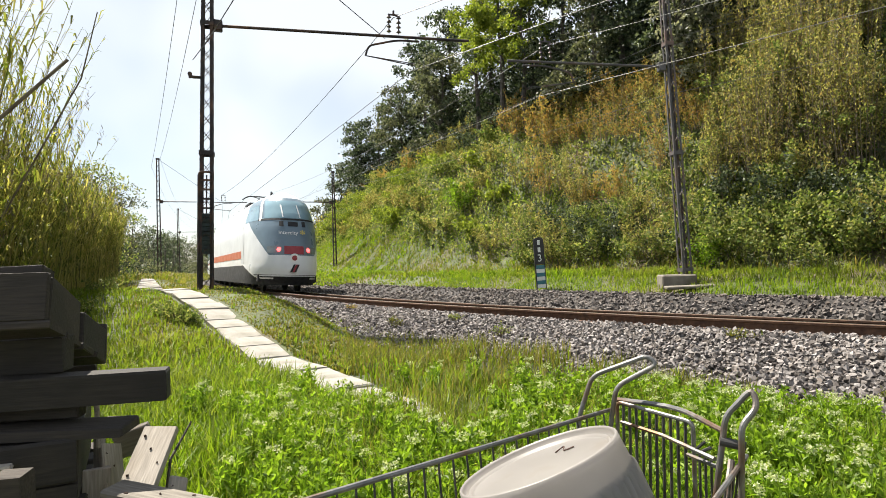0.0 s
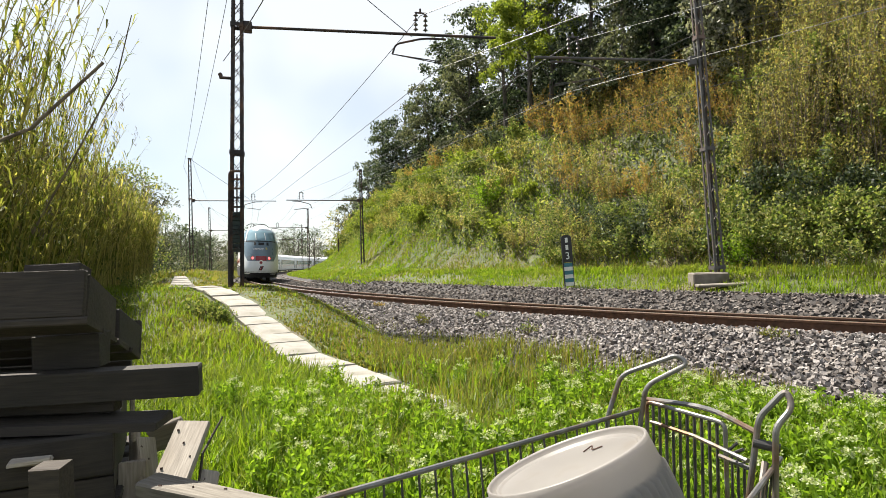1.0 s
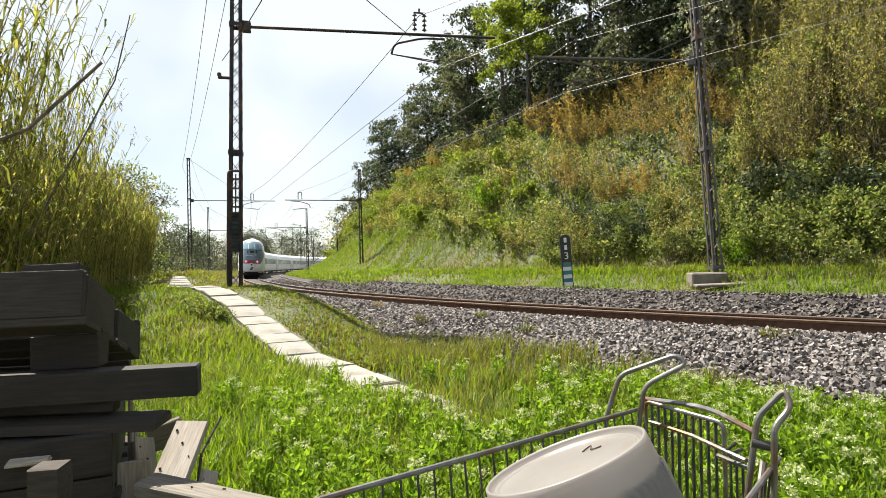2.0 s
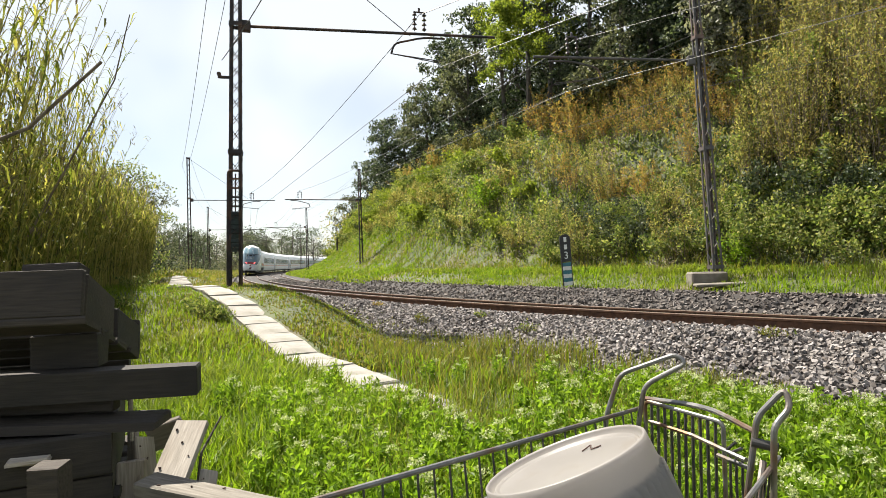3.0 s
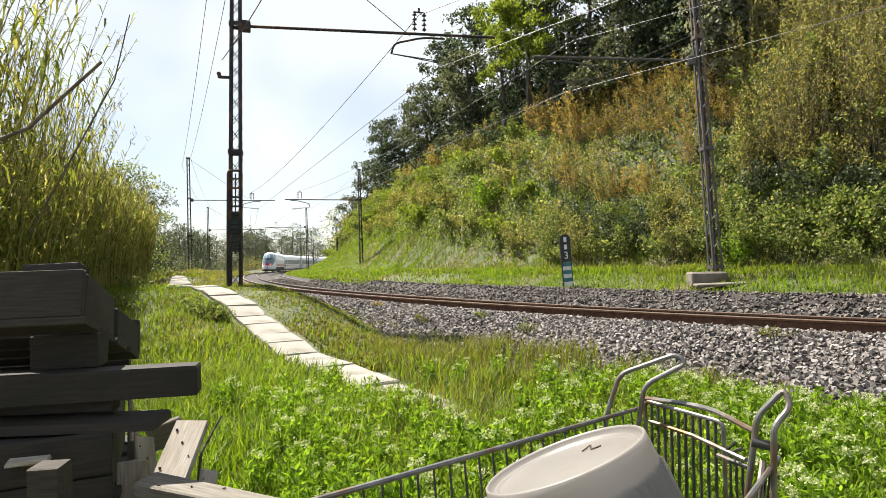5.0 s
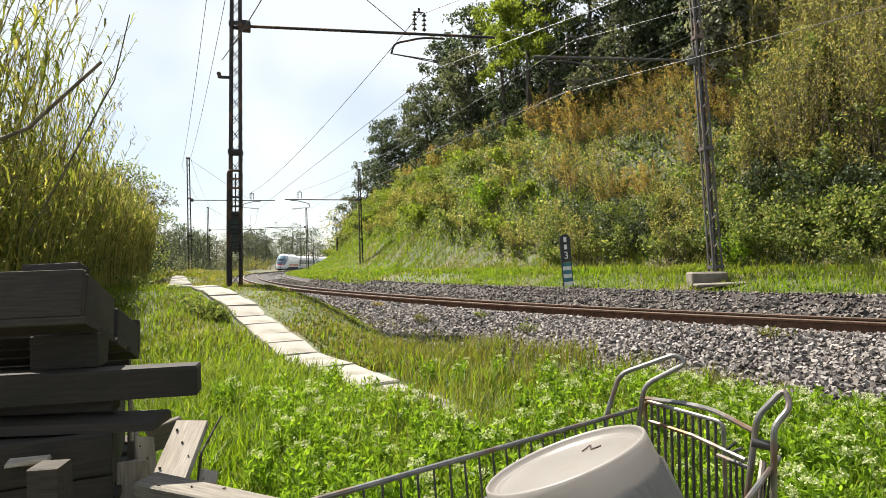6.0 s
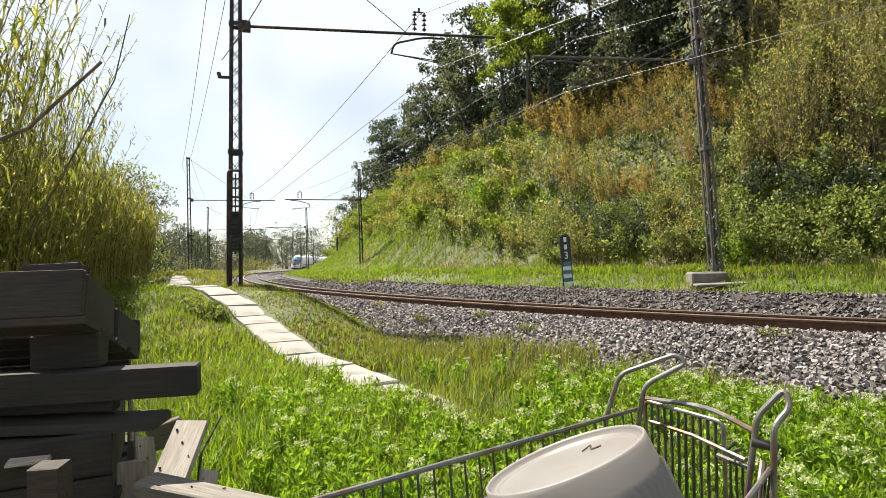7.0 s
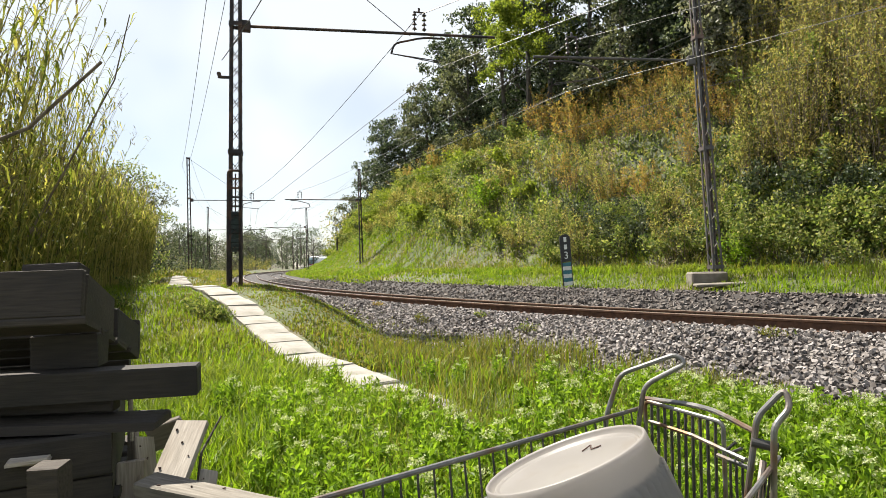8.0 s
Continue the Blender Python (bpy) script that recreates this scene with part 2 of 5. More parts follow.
def build_ground():
    def axis(a, b, n, fine):
        t = np.linspace(-1, 1, n)
        v = np.sinh(t * fine) / np.sinh(fine)
        return np.where(v < 0, -v * a, v * b)
    xs, ys = axis(-900, 900, 211, 5.2), axis(-120, 2200, 281, 5.2) + 6
    gx, gy = np.meshgrid(xs, ys)
    z = height(gx.ravel(), gy.ravel())
    far = np.hypot(gx.ravel(), gy.ravel())
    z = z * (1 - step(250, 600, far))
    v = np.stack([gx.ravel(), gy.ravel(), z], 1)
    n, m = len(xs), len(ys)
    i = (np.arange(m - 1)[:, None] * n + np.arange(n - 1)[None, :]).ravel()
    f = np.stack([i, i + 1, i + n + 1, i + n], 1)
    ob = new("ground", mesh_np("ground", v, f, GROUND, True))
    tagged(ob, "grassy meadow soil rising to a wooded hillside", "ground", kind="structure")


build_ground()


def sweep(name, profile, s0, s1, ds, u0, mats, index=None, smooth=False, close=True, dz=0.0):
    """A profile of (u, z) pairs swept along the railway."""
    s = np.arange(s0, s1, ds)
    pr = np.array(profile, float)
    k = len(pr)
    rows = []
    for u, z in pr:
        x, y, _ = along(s, u + u0)
        rows.append(np.stack([x, y, np.full_like(x, z + dz)], 1))
    v = np.stack(rows, 1).reshape(-1, 3)
    a = (np.arange(len(s) - 1)[:, None] * k + np.arange(k if close else k - 1)[None, :])
    nxt = (np.arange(len(s) - 1)[:, None] * k + (np.arange(k if close else k - 1)[None, :] + 1) % k)
    f = np.stack([a.ravel(), nxt.ravel(), (nxt + k).ravel(), (a + k).ravel()], 1)
    idx = None if index is None else np.tile(index, len(s) - 1)
    return mesh_np(name, v, f, mats, smooth, idx)


BED = [(-5.2, -1.0), (-4.5, -0.60), (-3.2, -0.46), (-1.75, -0.225), (-1.2, -0.178), (-0.85, -0.180), (0.0, -0.18), (1.2, -0.25), (1.7, -0.17), (2.2, -0.10), (2.5, -0.17),
       (2.8, -0.40), (4.6, -0.48), (5.2, -0.33), (5.7, -0.10), (6.1, -0.09), (6.6, -0.45)]


def surface_at(x, y):
    """Level of the soil or of the ballast lying on it."""
    b = np.array(BED)
    return np.maximum(height(x, y), np.interp(offset_of(x, y)[1], b[:, 0], b[:, 1], left=-9, right=-9))


bed = new("ballast_bed", sweep("ballast_bed", BED, 20, 330, 0.8, 0.0, SHADED_BED, close=False, smooth=True))
tagged(bed, "dark brown crushed-stone bed under the two tracks, gap shade in its colour", "ballast", kind="structure")


def stones_mesh(name, pos, size, mat):
    """Angular broken stones, one box of uneven corners each."""
    n = len(pos)
    c = np.array([[-1, -1, -1], [1, -1, -1], [1, 1, -1], [-1, 1, -1], [-1, -1, 1], [1, -1, 1], [1, 1, 1], [-1, 1, 1]], float)
    v = c[None] * rng.uniform(0.45, 1.0, (n, 8, 3)) * rng.uniform(0.55, 1.0, (n, 1, 3))
    q = rng.normal(size=(n, 4))
    q /= np.linalg.norm(q, axis=1)[:, None]
    w, x, y, z = q.T
    r = np.stack([1 - 2 * (y * y + z * z), 2 * (x * y - w * z), 2 * (x * z + w * y), 2 * (x * y + w * z), 1 - 2 * (x * x + z * z), 2 * (y * z - w * x),
                  2 * (x * z - w * y), 2 * (y * z + w * x), 1 - 2 * (x * x + y * y)], 1).reshape(n, 3, 3)
    v = np.einsum("nij,nkj->nki", r, v) * size[:, None, None] + pos[:, None, :]
    f = np.array([[0, 3, 2, 1], [4, 5, 6, 7], [0, 1, 5, 4], [1, 2, 6, 5], [2, 3, 7, 6], [3, 0, 4, 7]])
    f = (np.arange(n)[:, None, None] * 8 + f[None]).reshape(-1, 4)
    return mesh_np(name, v.reshape(-1, 3), f, mat)


def scatter_bed(n, s0, s1, u0, u1, lo, hi):
    s, u = rng.uniform(s0, s1, n), rng.uniform(u0, u1, n)
    b = np.array(BED)
    x, y, _ = along(s, 0.0)
    rx, ry = np.interp(s, LINE_S, RIGHT[:, 0]), np.interp(s, LINE_S, RIGHT[:, 1])
    x, y = x + rx * u, y + ry * u
    z = np.interp(u, b[:, 0], b[:, 1]) + rng.uniform(-0.025, 0.045, n)
    keep = (z > height(x, y) - 0.04) & (np.abs(np.abs(u) - 0.75) > 0.10) & (u > verge(s) - 0.25 + 0.3 * wobble(x, y, 0.5, 1.0) + rng.normal(0, 0.12, n))
    return np.stack([x, y, z], 1)[keep], rng.uniform(lo, hi, n)[keep]


S_EYE = float(offset_of(3.0, 9.0)[0][0])      # arc length abreast of the camera's view
chunks = [scatter_bed(46000, S_EYE - 13, S_EYE + 8, -4.9, -0.8, 0.024, 0.044), scatter_bed(7500, S_EYE + 8, S_EYE + 26, -3.2, -0.8, 0.034, 0.058),
          scatter_bed(20000, S_EYE - 14, S_EYE + 14, 0.8, 6.5, 0.034, 0.062), scatter_bed(7000, S_EYE + 14, S_EYE + 50, 0.8, 6.5, 0.045, 0.075),
          scatter_bed(1500, S_EYE - 12, S_EYE + 20, -0.75, 0.75, 0.03, 0.05)]
STONE_BROWN = pieces_stone("ballast_stone_rusty", [(0.055, 0.045, 0.04), (0.17, 0.145, 0.13), (0.27, 0.235, 0.21), (0.12, 0.09, 0.07), (0.33, 0.29, 0.26), (0.09, 0.075, 0.065)])
for group, mat, lab in ((chunks[:2], STONE, "loose grey crushed ballast stones heaped beside the rails"), (chunks[2:], STONE_BROWN, "rust-dusted crushed ballast stones between the tracks")):
    pos, size = np.concatenate([c[0] for c in group]), np.concatenate([c[1] for c in group])
    ob = new("ballast_stones", stones_mesh("ballast_stones", pos, size, mat))
    tagged(ob, lab, "ballast", kind="stuff")

RAIL = [(-0.075, -0.172), (-0.075, -0.160), (-0.012, -0.145), (-0.009, -0.05), (-0.036, -0.038), (-0.036, -0.010), (-0.028, 0.0),
        (0.028, 0.0), (0.036, -0.010), (0.036, -0.038), (0.009, -0.05), (0.012, -0.145), (0.075, -0.160), (0.075, -0.172)]
RAIL_IDX = [0, 0, 0, 0, 0, 0, 1, 0, 0, 0, 0, 0, 0, 0]


def build_track(name, label, u0, z_left, z_right):
    track = tagged(empty(name), label, "railway track", kind="structure")
    for u, z in ((-0.7525, z_left), (0.7525, z_right)):
        put(new("rail", sweep("rail", RAIL, 20, 330, 0.8, u0 + u, [RUST, RAIL_TOP], RAIL_IDX, dz=z)), track)
    me = None
    for i in range(70):
        s = S_EYE - 12 + 0.6 * i
        x, y, h = along(s, u0)
        if me is None:
            bm = box((2.3, 0.26, 0.16), (0, 0, -0.08), bevel=0.02)
            me = bpy.data.meshes.new("sleeper")
            bm.to_mesh(me)
            bm.free()
            me.materials.append(SLEEPER)
        o = put(new("sleeper", me), track)
        o.matrix_basis = pose(x, y, (z_left + z_right) / 2 - 0.172, 0, math.degrees(math.atan2(z_left - z_right, 1.505)), -h)
    return track


build_track("track_near", "rusty steel rails on concrete sleepers in grey ballast", 0.0, 0.0, -0.09)
build_track("track_far", "second pair of rusty rails sunk in ballast", 3.6, -0.26, -0.35)


# ---- slab path ----
def build_path():
    path = tagged(empty("slab_path"), "pale concrete slab path over a cable trough in the grass", "path", kind="structure")
    runs = [([(0.55, 4.5), (-0.07, 5.5), (-1.2, 7.7), (-3.2, 11.0), (-4.5, 13.1), (-6.0, 15.2), (-6.9, 16.1)], 0.62), ([(-6.5, 15.0), (-7.6, 17.6), (-18.5, 42.5)], 0.62)]
    meshes = []
    for k in range(3):
        bm = box((0.62, 0.70, 0.09), (0, 0, -0.045), bevel=0.012)
        for v in bm.verts:
            v.co += Vector((random.uniform(-1, 1), random.uniform(-1, 1), random.uniform(-1, 1))) * 0.008
        me = bpy.data.meshes.new("slab")
        bm.to_mesh(me)
        bm.free()
        me.materials.append(CONCRETE)
        meshes.append(me)
    n = 0
    for pts, w in runs:
        p = np.array(pts, float)
        d = np.r_[0, np.cumsum(np.hypot(*np.diff(p, axis=0).T))]
        for s in np.arange(0.3, d[-1], 0.72):
            x, y = np.interp(s, d, p[:, 0]), np.interp(s, d, p[:, 1])
            x2, y2 = np.interp(s + 0.3, d, p[:, 0]), np.interp(s + 0.3, d, p[:, 1])
            x1, y1 = np.interp(s - 0.3, d, p[:, 0]), np.interp(s - 0.3, d, p[:, 1])
            z = ground_at(x, y) + 0.05
            tilt = math.degrees(math.atan2(ground_at(x2, y2) - ground_at(x1, y1), math.hypot(x2 - x1, y2 - y1)))
            o = put(new("slab", meshes[n % 3]), path)
            o.matrix_basis = pose(x, y, z, tilt + random.uniform(-1, 1), random.uniform(-1.5, 1.5), math.degrees(math.atan2(-(x2 - x1), y2 - y1)) + random.uniform(-1.5, 1.5))
            n += 1


build_path()

# ---- masts and wires ----
IRON = surface("mast_iron", (0.018, 0.016, 0.018), (0.05, 0.042, 0.042), 6.0, 0.65, 0.3, 0.25, 0.003, stain=(0.10, 0.055, 0.035), stain_scale=1.8)
STEEL = surface("mast_galvanised", (0.07, 0.07, 0.07), (0.16, 0.15, 0.145), 5.0, 0.6, 0.4, 0.2, 0.003, stain=(0.14, 0.09, 0.07), stain_scale=1.2)
WEIGHT = surface("weight_iron", (0.03, 0.05, 0.05), (0.06, 0.09, 0.09), 7.0, 0.7, 0.1)
INSULATOR = plain("insulator_glaze", (0.07, 0.05, 0.05), 0.25)
WIRE = plain("wire_copper", (0.05, 0.05, 0.05), 0.5, 0.6)
WIRE_PALE = plain("wire_aluminium", (0.16, 0.155, 0.15), 0.55, 0.3)


def angle_bar(bm, a, b, w, sx, sy):
    """Steel angle from a to b, its two legs turned inwards."""
    a, b = Vector(a), Vector(b)
    t = 0.012
    out = []
    for p in (a, b):
        out.append([bm.verts.new(p + Vector(c)) for c in ((0, 0, 0), (-sx * w, 0, 0), (-sx * w, -sy * t, 0), (-sx * t, -sy * t, 0), (-sx * t, -sy * w, 0), (0, -sy * w, 0))])
    for k in range(6):
        bm.faces.new((out[0][k], out[0][(k + 1) % 6], out[1][(k + 1) % 6], out[1][k]))
    bm.faces.new(out[0])
    bm.faces.new(out[1][::-1])


def lattice_mast(label, at, turn, tall, w0, w1, mat, cell=0.42, cross=True, leg=0.075, near=False):
    """Four-legged lattice mast; turn in degrees about z."""
    mast = tagged(empty("lattice_mast", pose(*at, 0, 0, turn)), label, "catenary mast")
    for sx in (-1, 1):
        for sy in (-1, 1):
            bm = bmesh.new()
            angle_bar(bm, (sx * w0 / 2, sy * w0 / 2, -0.3), (sx * w1 / 2, sy * w1 / 2, tall), leg, sx, sy)
            part("leg", bm, mat, mast)
    n = int(tall / cell)
    for face in range(4):
        bm = bmesh.new()
        for i in range(n):
            za, zb = tall * i / n, tall * (i + 1) / n
            wa, wb = w0 + (w1 - w0) * i / n, w0 + (w1 - w0) * (i + 1) / n
            for side in ((-1, 1) if cross else ((-1,) if i % 2 else (1,))):
                a, b = Vector((side * wa / 2, -wa / 2 + 0.015, za)), Vector((-side * wb / 2, -wb / 2 + 0.015, zb))
                d = b - a
                q = d.to_track_quat("Z", "Y").to_matrix()
                if near:
                    bar = part("lacing_bar", box((0.035, 0.01, d.length)), mat, mast)
                    bar.matrix_basis = pose(0, 0, 0, 0, 0, 90 * face) @ Matrix.Translation((a + b) / 2) @ q.to_4x4()
                else:
                    add_box(bm, (0.035, 0.01, d.length), (a + b) / 2, q)
        bmesh.ops.transform(bm, matrix=pose(0, 0, 0, 0, 0, 90 * face), verts=bm.verts[:])
        if near:
            bm.free()
        else:
            tagged(part("lacing", bm, mat, mast), kind="stuff")
    for f in (0.0, 0.34, 0.66, 1.0):
        w = w0 + (w1 - w0) * f + 0.03
        bm = bmesh.new()
        for k in range(4):
            q = pose(0, 0, 0, 0, 0, 90 * k)
            add_box(bm, (w, 0.012, 0.11), q @ Vector((0, -w / 2, tall * f - 0.04)), q.to_3x3())
        part("band", bm, mat, mast)
    return mast


def insulator_stack(bm, a, b, r=0.07, n=4):
    a, b = Vector(a), Vector(b)
    add_tube(bm, [a, b], 0.016, 6)
    for i in range(n):
        p, q = a.lerp(b, (i + 0.35) / n), a.lerp(b, (i + 0.75) / n)
        add_tube(bm, [p, q], r, 10, r * 0.45)


def bracket(mast, z, reach, mat, rise=0.0, thick=0.04, at_track=None):
    """Cantilever arm in the mast's +x direction with insulators, a swan-neck and a steady arm."""
    k = at_track if at_track else reach * 0.72
    arm = part("arm", tube([(0.15, 0, z), (reach, 0, z + rise)], thick, 10), mat, mast)
    bm = bmesh.new()
    add_box(bm, (0.22, 0.2, 0.28), (0.26, 0, z), bevel=0.02)
    part("arm_clamp", bm, mat, mast)
    z = z + rise * k / reach
    for dx in (-0.13, 0.15):
        bm = bmesh.new()
        insulator_stack(bm, (k + dx, 0, z + 0.08), (k + dx, 0, z + 0.62))
        part("insulator", bm, INSULATOR, mast, "dark glazed ribbed insulator")
    bm = tube([(k - 0.16, 0, z + 0.62), (k + 0.18, 0, z + 0.62)], 0.025, 6)
    add_tube(bm, [(k, 0, z + 0.62), (k, 0, z + 0.74)], 0.03, 6)
    part("yoke", bm, mat, mast)
    neck = rounded([(k + 0.75, 0, z - 0.08), (k + 0.1, 0, z - 0.1), (k - 0.72, 0, z - 0.33), (k - 0.80, 0, z - 0.62)], 0.22, 5)
    part("swan_neck", tube(neck, 0.03, 8), mat, mast)
    bm = bmesh.new()
    for dz in (0.0, 0.09):
        add_tube(bm, [(k - 0.8, 0, z - 0.62), (k + 0.62, 0, z - 0.74 - dz * 0.6)], 0.014, 6)
    part("steady_arm", bm, mat, mast)
    return k


def on_plan(mast, p):
    return mast.matrix_basis @ Vector(p)


def facing(a, b):
    """Turn that brings +x from a towards b, in degrees."""
    return math.degrees(math.atan2(b[1] - a[1], b[0] - a[0]))


MAST_GROUP = "masts along the line"
left_spots = [(-5.47, 16.0, 0.45, 10.6, 13.5), (-22.0, 53.0, 0.45, 10.3, None), (-34.6, 90.0, 0.2, 10.0, None), (-44.5, 126.0, 0.1, 10.0, None)]
right_spots = [(8.15, 18.3, 0.62, 10.5, 186.0), (-6.85, 51.0, 0.1, 8.9, None), (-18.7, 84.0, 0.1, 8.9, None), (-27.5, 118.0, 0.1, 9.0, None)]
near_hang, far_hang, right_masts, left_masts = [], [], [], []
for i, (x, y, z, tall, turn) in enumerate(left_spots):
    s, u = offset_of(x, y)
    cx, cy, _ = along(float(s[0]), 0.0)
    m = lattice_mast("tall dark lattice steel mast beside the slab path" if i == 0 else "distant dark lattice steel mast on the line's bank", (x, y, z), facing((x, y), (cx, cy)) if turn is None else turn, tall, 0.35, 0.26, IRON, near=i == 0)
    if i == 0:
        m.matrix_basis = m.matrix_basis @ pose(0, 0, 0, 0, 1.3, 0)
    tagged(m, group=MAST_GROUP)
    reach = 7.2 if i == 0 else math.hypot(cx - x, cy - y) + 2.0
    k = bracket(m, 6.95 if i == 0 else 6.6, reach, IRON, rise=0.26 if i == 0 else 0.0, at_track=4.95 if i == 0 else reach - 2.0)
    zz = 6.95 if i == 0 else 6.6
    near_hang.append((on_plan(m, (k, 0, zz + 0.72)), on_plan(m, (k + 0.5, 0, zz - 0.78))))
    part("tie_wire", tube([(0.1, 0, tall - 0.1), (k - 0.25, 0, zz + 0.1)], 0.012, 5), WIRE, m)
    left_masts.append(m)
    if i == 0:      # balance weights in their guide frame on the lower half
        part("guide_frame", tube(rounded([(-0.17, -0.24, 0.0), (-0.17, -0.24, 3.05), (0.17, -0.24, 3.05), (0.17, -0.24, 0.0)], 0.10, 4), 0.03, 8), IRON, m)
        for k in range(9):
            part("balance_weight", box((0.22, 0.16, 0.112), (0, -0.02, 1.0 + 0.118 * k), bevel=0.015), WEIGHT, m, "grey-green iron balance weight")
        for k in range(4):
            part("guide_plate", box((0.32, 0.03, 0.05), (0, -0.23, 2.12 + 0.24 * k)), IRON, m)
        part("weight_rod", tube([(0, -0.02, 0.9), (0, -0.02, 3.0)], 0.02, 6), IRON, m)
        part("pulley_bracket", box((0.30, 0.10, 0.06), (-0.30, 0.0, 5.55), bevel=0.01), IRON, m)
        part("pulley", tube([(-0.42, -0.04, 5.62), (-0.42, 0.04, 5.62)], 0.055, 12), IRON, m)
for i, (x, y, z, tall, turn) in enumerate(right_spots):
    s, u = offset_of(x, y)
    cx, cy, _ = along(float(s[0]), 3.6)
    m = lattice_mast("grey-brown lattice steel mast on a concrete footing under the hill" if i == 0 else "distant slim steel mast at the foot of the grassy bank", (x, y, z), facing((x, y), (cx, cy)) if turn is None else turn, tall, 0.31, 0.20, STEEL if i == 0 else IRON, cross=False, leg=0.06, near=i == 0)
    if i == 0:
        m.matrix_basis = m.matrix_basis @ pose(0, 0, 0, 0, 2.4, 0)
    tagged(m, group=MAST_GROUP)
    reach = 5.1 if i == 0 else math.hypot(cx - x, cy - y) + 1.4
    zz = 6.2 if i == 0 else 6.3
    k = bracket(m, zz, reach, STEEL if i == 0 else IRON, rise=0.3 if i == 0 else 0.0, at_track=reach - 1.2)
    far_hang.append((on_plan(m, (k, 0, zz + 0.72)), on_plan(m, (k + 0.3, 0, zz - 0.78))))
    right_masts.append(m)


def wire(name, label, spans, sag, r, mat, n=14):
    bm = bmesh.new()
    pts = []
    for a, b in zip(spans, spans[1:]):
        a, b = Vector(a), Vector(b)
        for i in range(n + (b is spans[-1])):
            t = i / n
            pts.append(a.lerp(b, t) - Vector((0, 0, sag * 4 * t * (1 - t))))
    pts.append(Vector(spans[-1]))
    add_tube(bm, pts, r, 5)
    ob = part(name, bm, mat)
    return tagged(ob, label, "wire")


xb, yb, _ = along(S_EYE - 24, 0.0)
wire("messenger_wire", "dark overhead messenger wire above the near track", [Vector((xb, yb, 7.9))] + [h[0] for h in near_hang], 0.55, 0.011, WIRE)
wire("contact_wire", "taut overhead contact wire above the near track", [Vector((xb, yb, 6.5))] + [h[1] for h in near_hang], 0.05, 0.010, WIRE)
xb, yb, _ = along(S_EYE - 24, 3.6)
wire("messenger_wire", "overhead messenger wire above the far track", [Vector((xb, yb, 7.4))] + [h[0] for h in far_hang], 0.5, 0.008, WIRE_PALE)
wire("contact_wire", "taut overhead contact wire above the far track", [Vector((xb, yb, 6.0))] + [h[1] for h in far_hang], 0.05, 0.008, WIRE_PALE)
for k, (za, side) in enumerate(((6.9, -0.3), (7.05, 0.0), (5.35, 0.15))):
    spans = [on_plan(m, (side, 0, za if i == 0 else (8.6 if k < 2 else 7.3))) for i, m in enumerate(right_masts)]
    spans.insert(0, Vector(spans[0]) + Vector((24, -21, 1.2)))
    wire("feeder_wire", "pale aluminium feeder wire strung between the masts", spans, 0.25, 0.007, WIRE_PALE)
for k, (za, side) in enumerate(((9.6, -0.5), (6.0, -0.35), (10.3, 0.2))):
    spans = [on_plan(m, (side, 0, za)) for i, m in enumerate(left_masts)]
    spans.insert(0, Vector((2.0, 2.0, 7.0)) if k == 1 else Vector(spans[0]) + Vector((22, -26, 0.5)))
    spans = spans[:2] if k == 1 else spans
    wire("feeder_wire", "dark feeder wire strung between the tall masts", spans, 0.5, 0.011, WIRE)

# footing of the mast under the hill
FOOTING = surface("footing_concrete", (0.14, 0.12, 0.10), (0.27, 0.24, 0.20), 4.0, 0.95, 0, 0.5, 0.01, stain=(0.09, 0.08, 0.05), stain_scale=1.6)
ft = tagged(empty("mast_footing", pose(8.0, 18.1, 0.0, 0, 0, -8)), "weathered concrete footing block with a broken slab", "footing")
part("block", box((1.0, 0.7, 0.56), (-0.20, 0.0, 0.16), bevel=0.04), FOOTING, ft)
part("slab", box((1.9, 0.35, 0.08), (0.2, -0.75, 0.10), pose(0, 0, 0, 3, -1, 4).to_3x3(), bevel=0.02), FOOTING, ft)

# kilometre post
KM_BLUE = plain("sign_teal", (0.03, 0.16, 0.20), 0.4)
KM_WHITE = plain("sign_white", (0.75, 0.76, 0.74), 0.4)
KM_BLACK = plain("sign_black", (0.02, 0.02, 0.022), 0.5)


def text_mesh(body, size, mat, name, parent, m, thick=0.003):
    cu = bpy.data.curves.new(name, "FONT")
    cu.body, cu.size, cu.extrude, cu.align_x, cu.align_y = body, size, thick, "CENTER", "CENTER"
    tmp = new("lettering_source", cu)
    me = bpy.data.meshes.new_from_object(tmp.evaluated_get(bpy.context.evaluated_depsgraph_get()))
    bpy.data.objects.remove(tmp)
    me.materials.append(mat)
    ob = put(new(name, me), parent)
    ob.matrix_basis = m
    return ob


KX, KY = 4.43, 21.7
km = tagged(empty("kilometre_post", pose(KX, KY, ground_at(KX, KY) - 0.02, 0, -3, 8) @ Matrix.Diagonal((1.14, 1.14, 1.14, 1))), "round-topped kilometre post with dark numeral plate over teal and white bands", "railway sign")
for sx in (-1, 1):
    part("post", box((0.035, 0.04, 1.66), (sx * 0.15, 0.02, 0.80), bevel=0.006), KM_BLACK, km)
bm = bmesh.new()
outline = [(-0.165, 0.86), (0.165, 0.86), (0.165, 1.60)] + [(0.165 * math.cos(a), 1.60 + 0.12 * math.sin(a)) for a in (0.5, 1.0, 1.57, 2.14, 2.64)] + [(-0.165, 1.60)]
fr, bk = [bm.verts.new((x, -0.015, z)) for x, z in outline], [bm.verts.new((x, 0.015, z)) for x, z in outline]
bm.faces.new(fr)
bm.faces.new(bk[::-1])
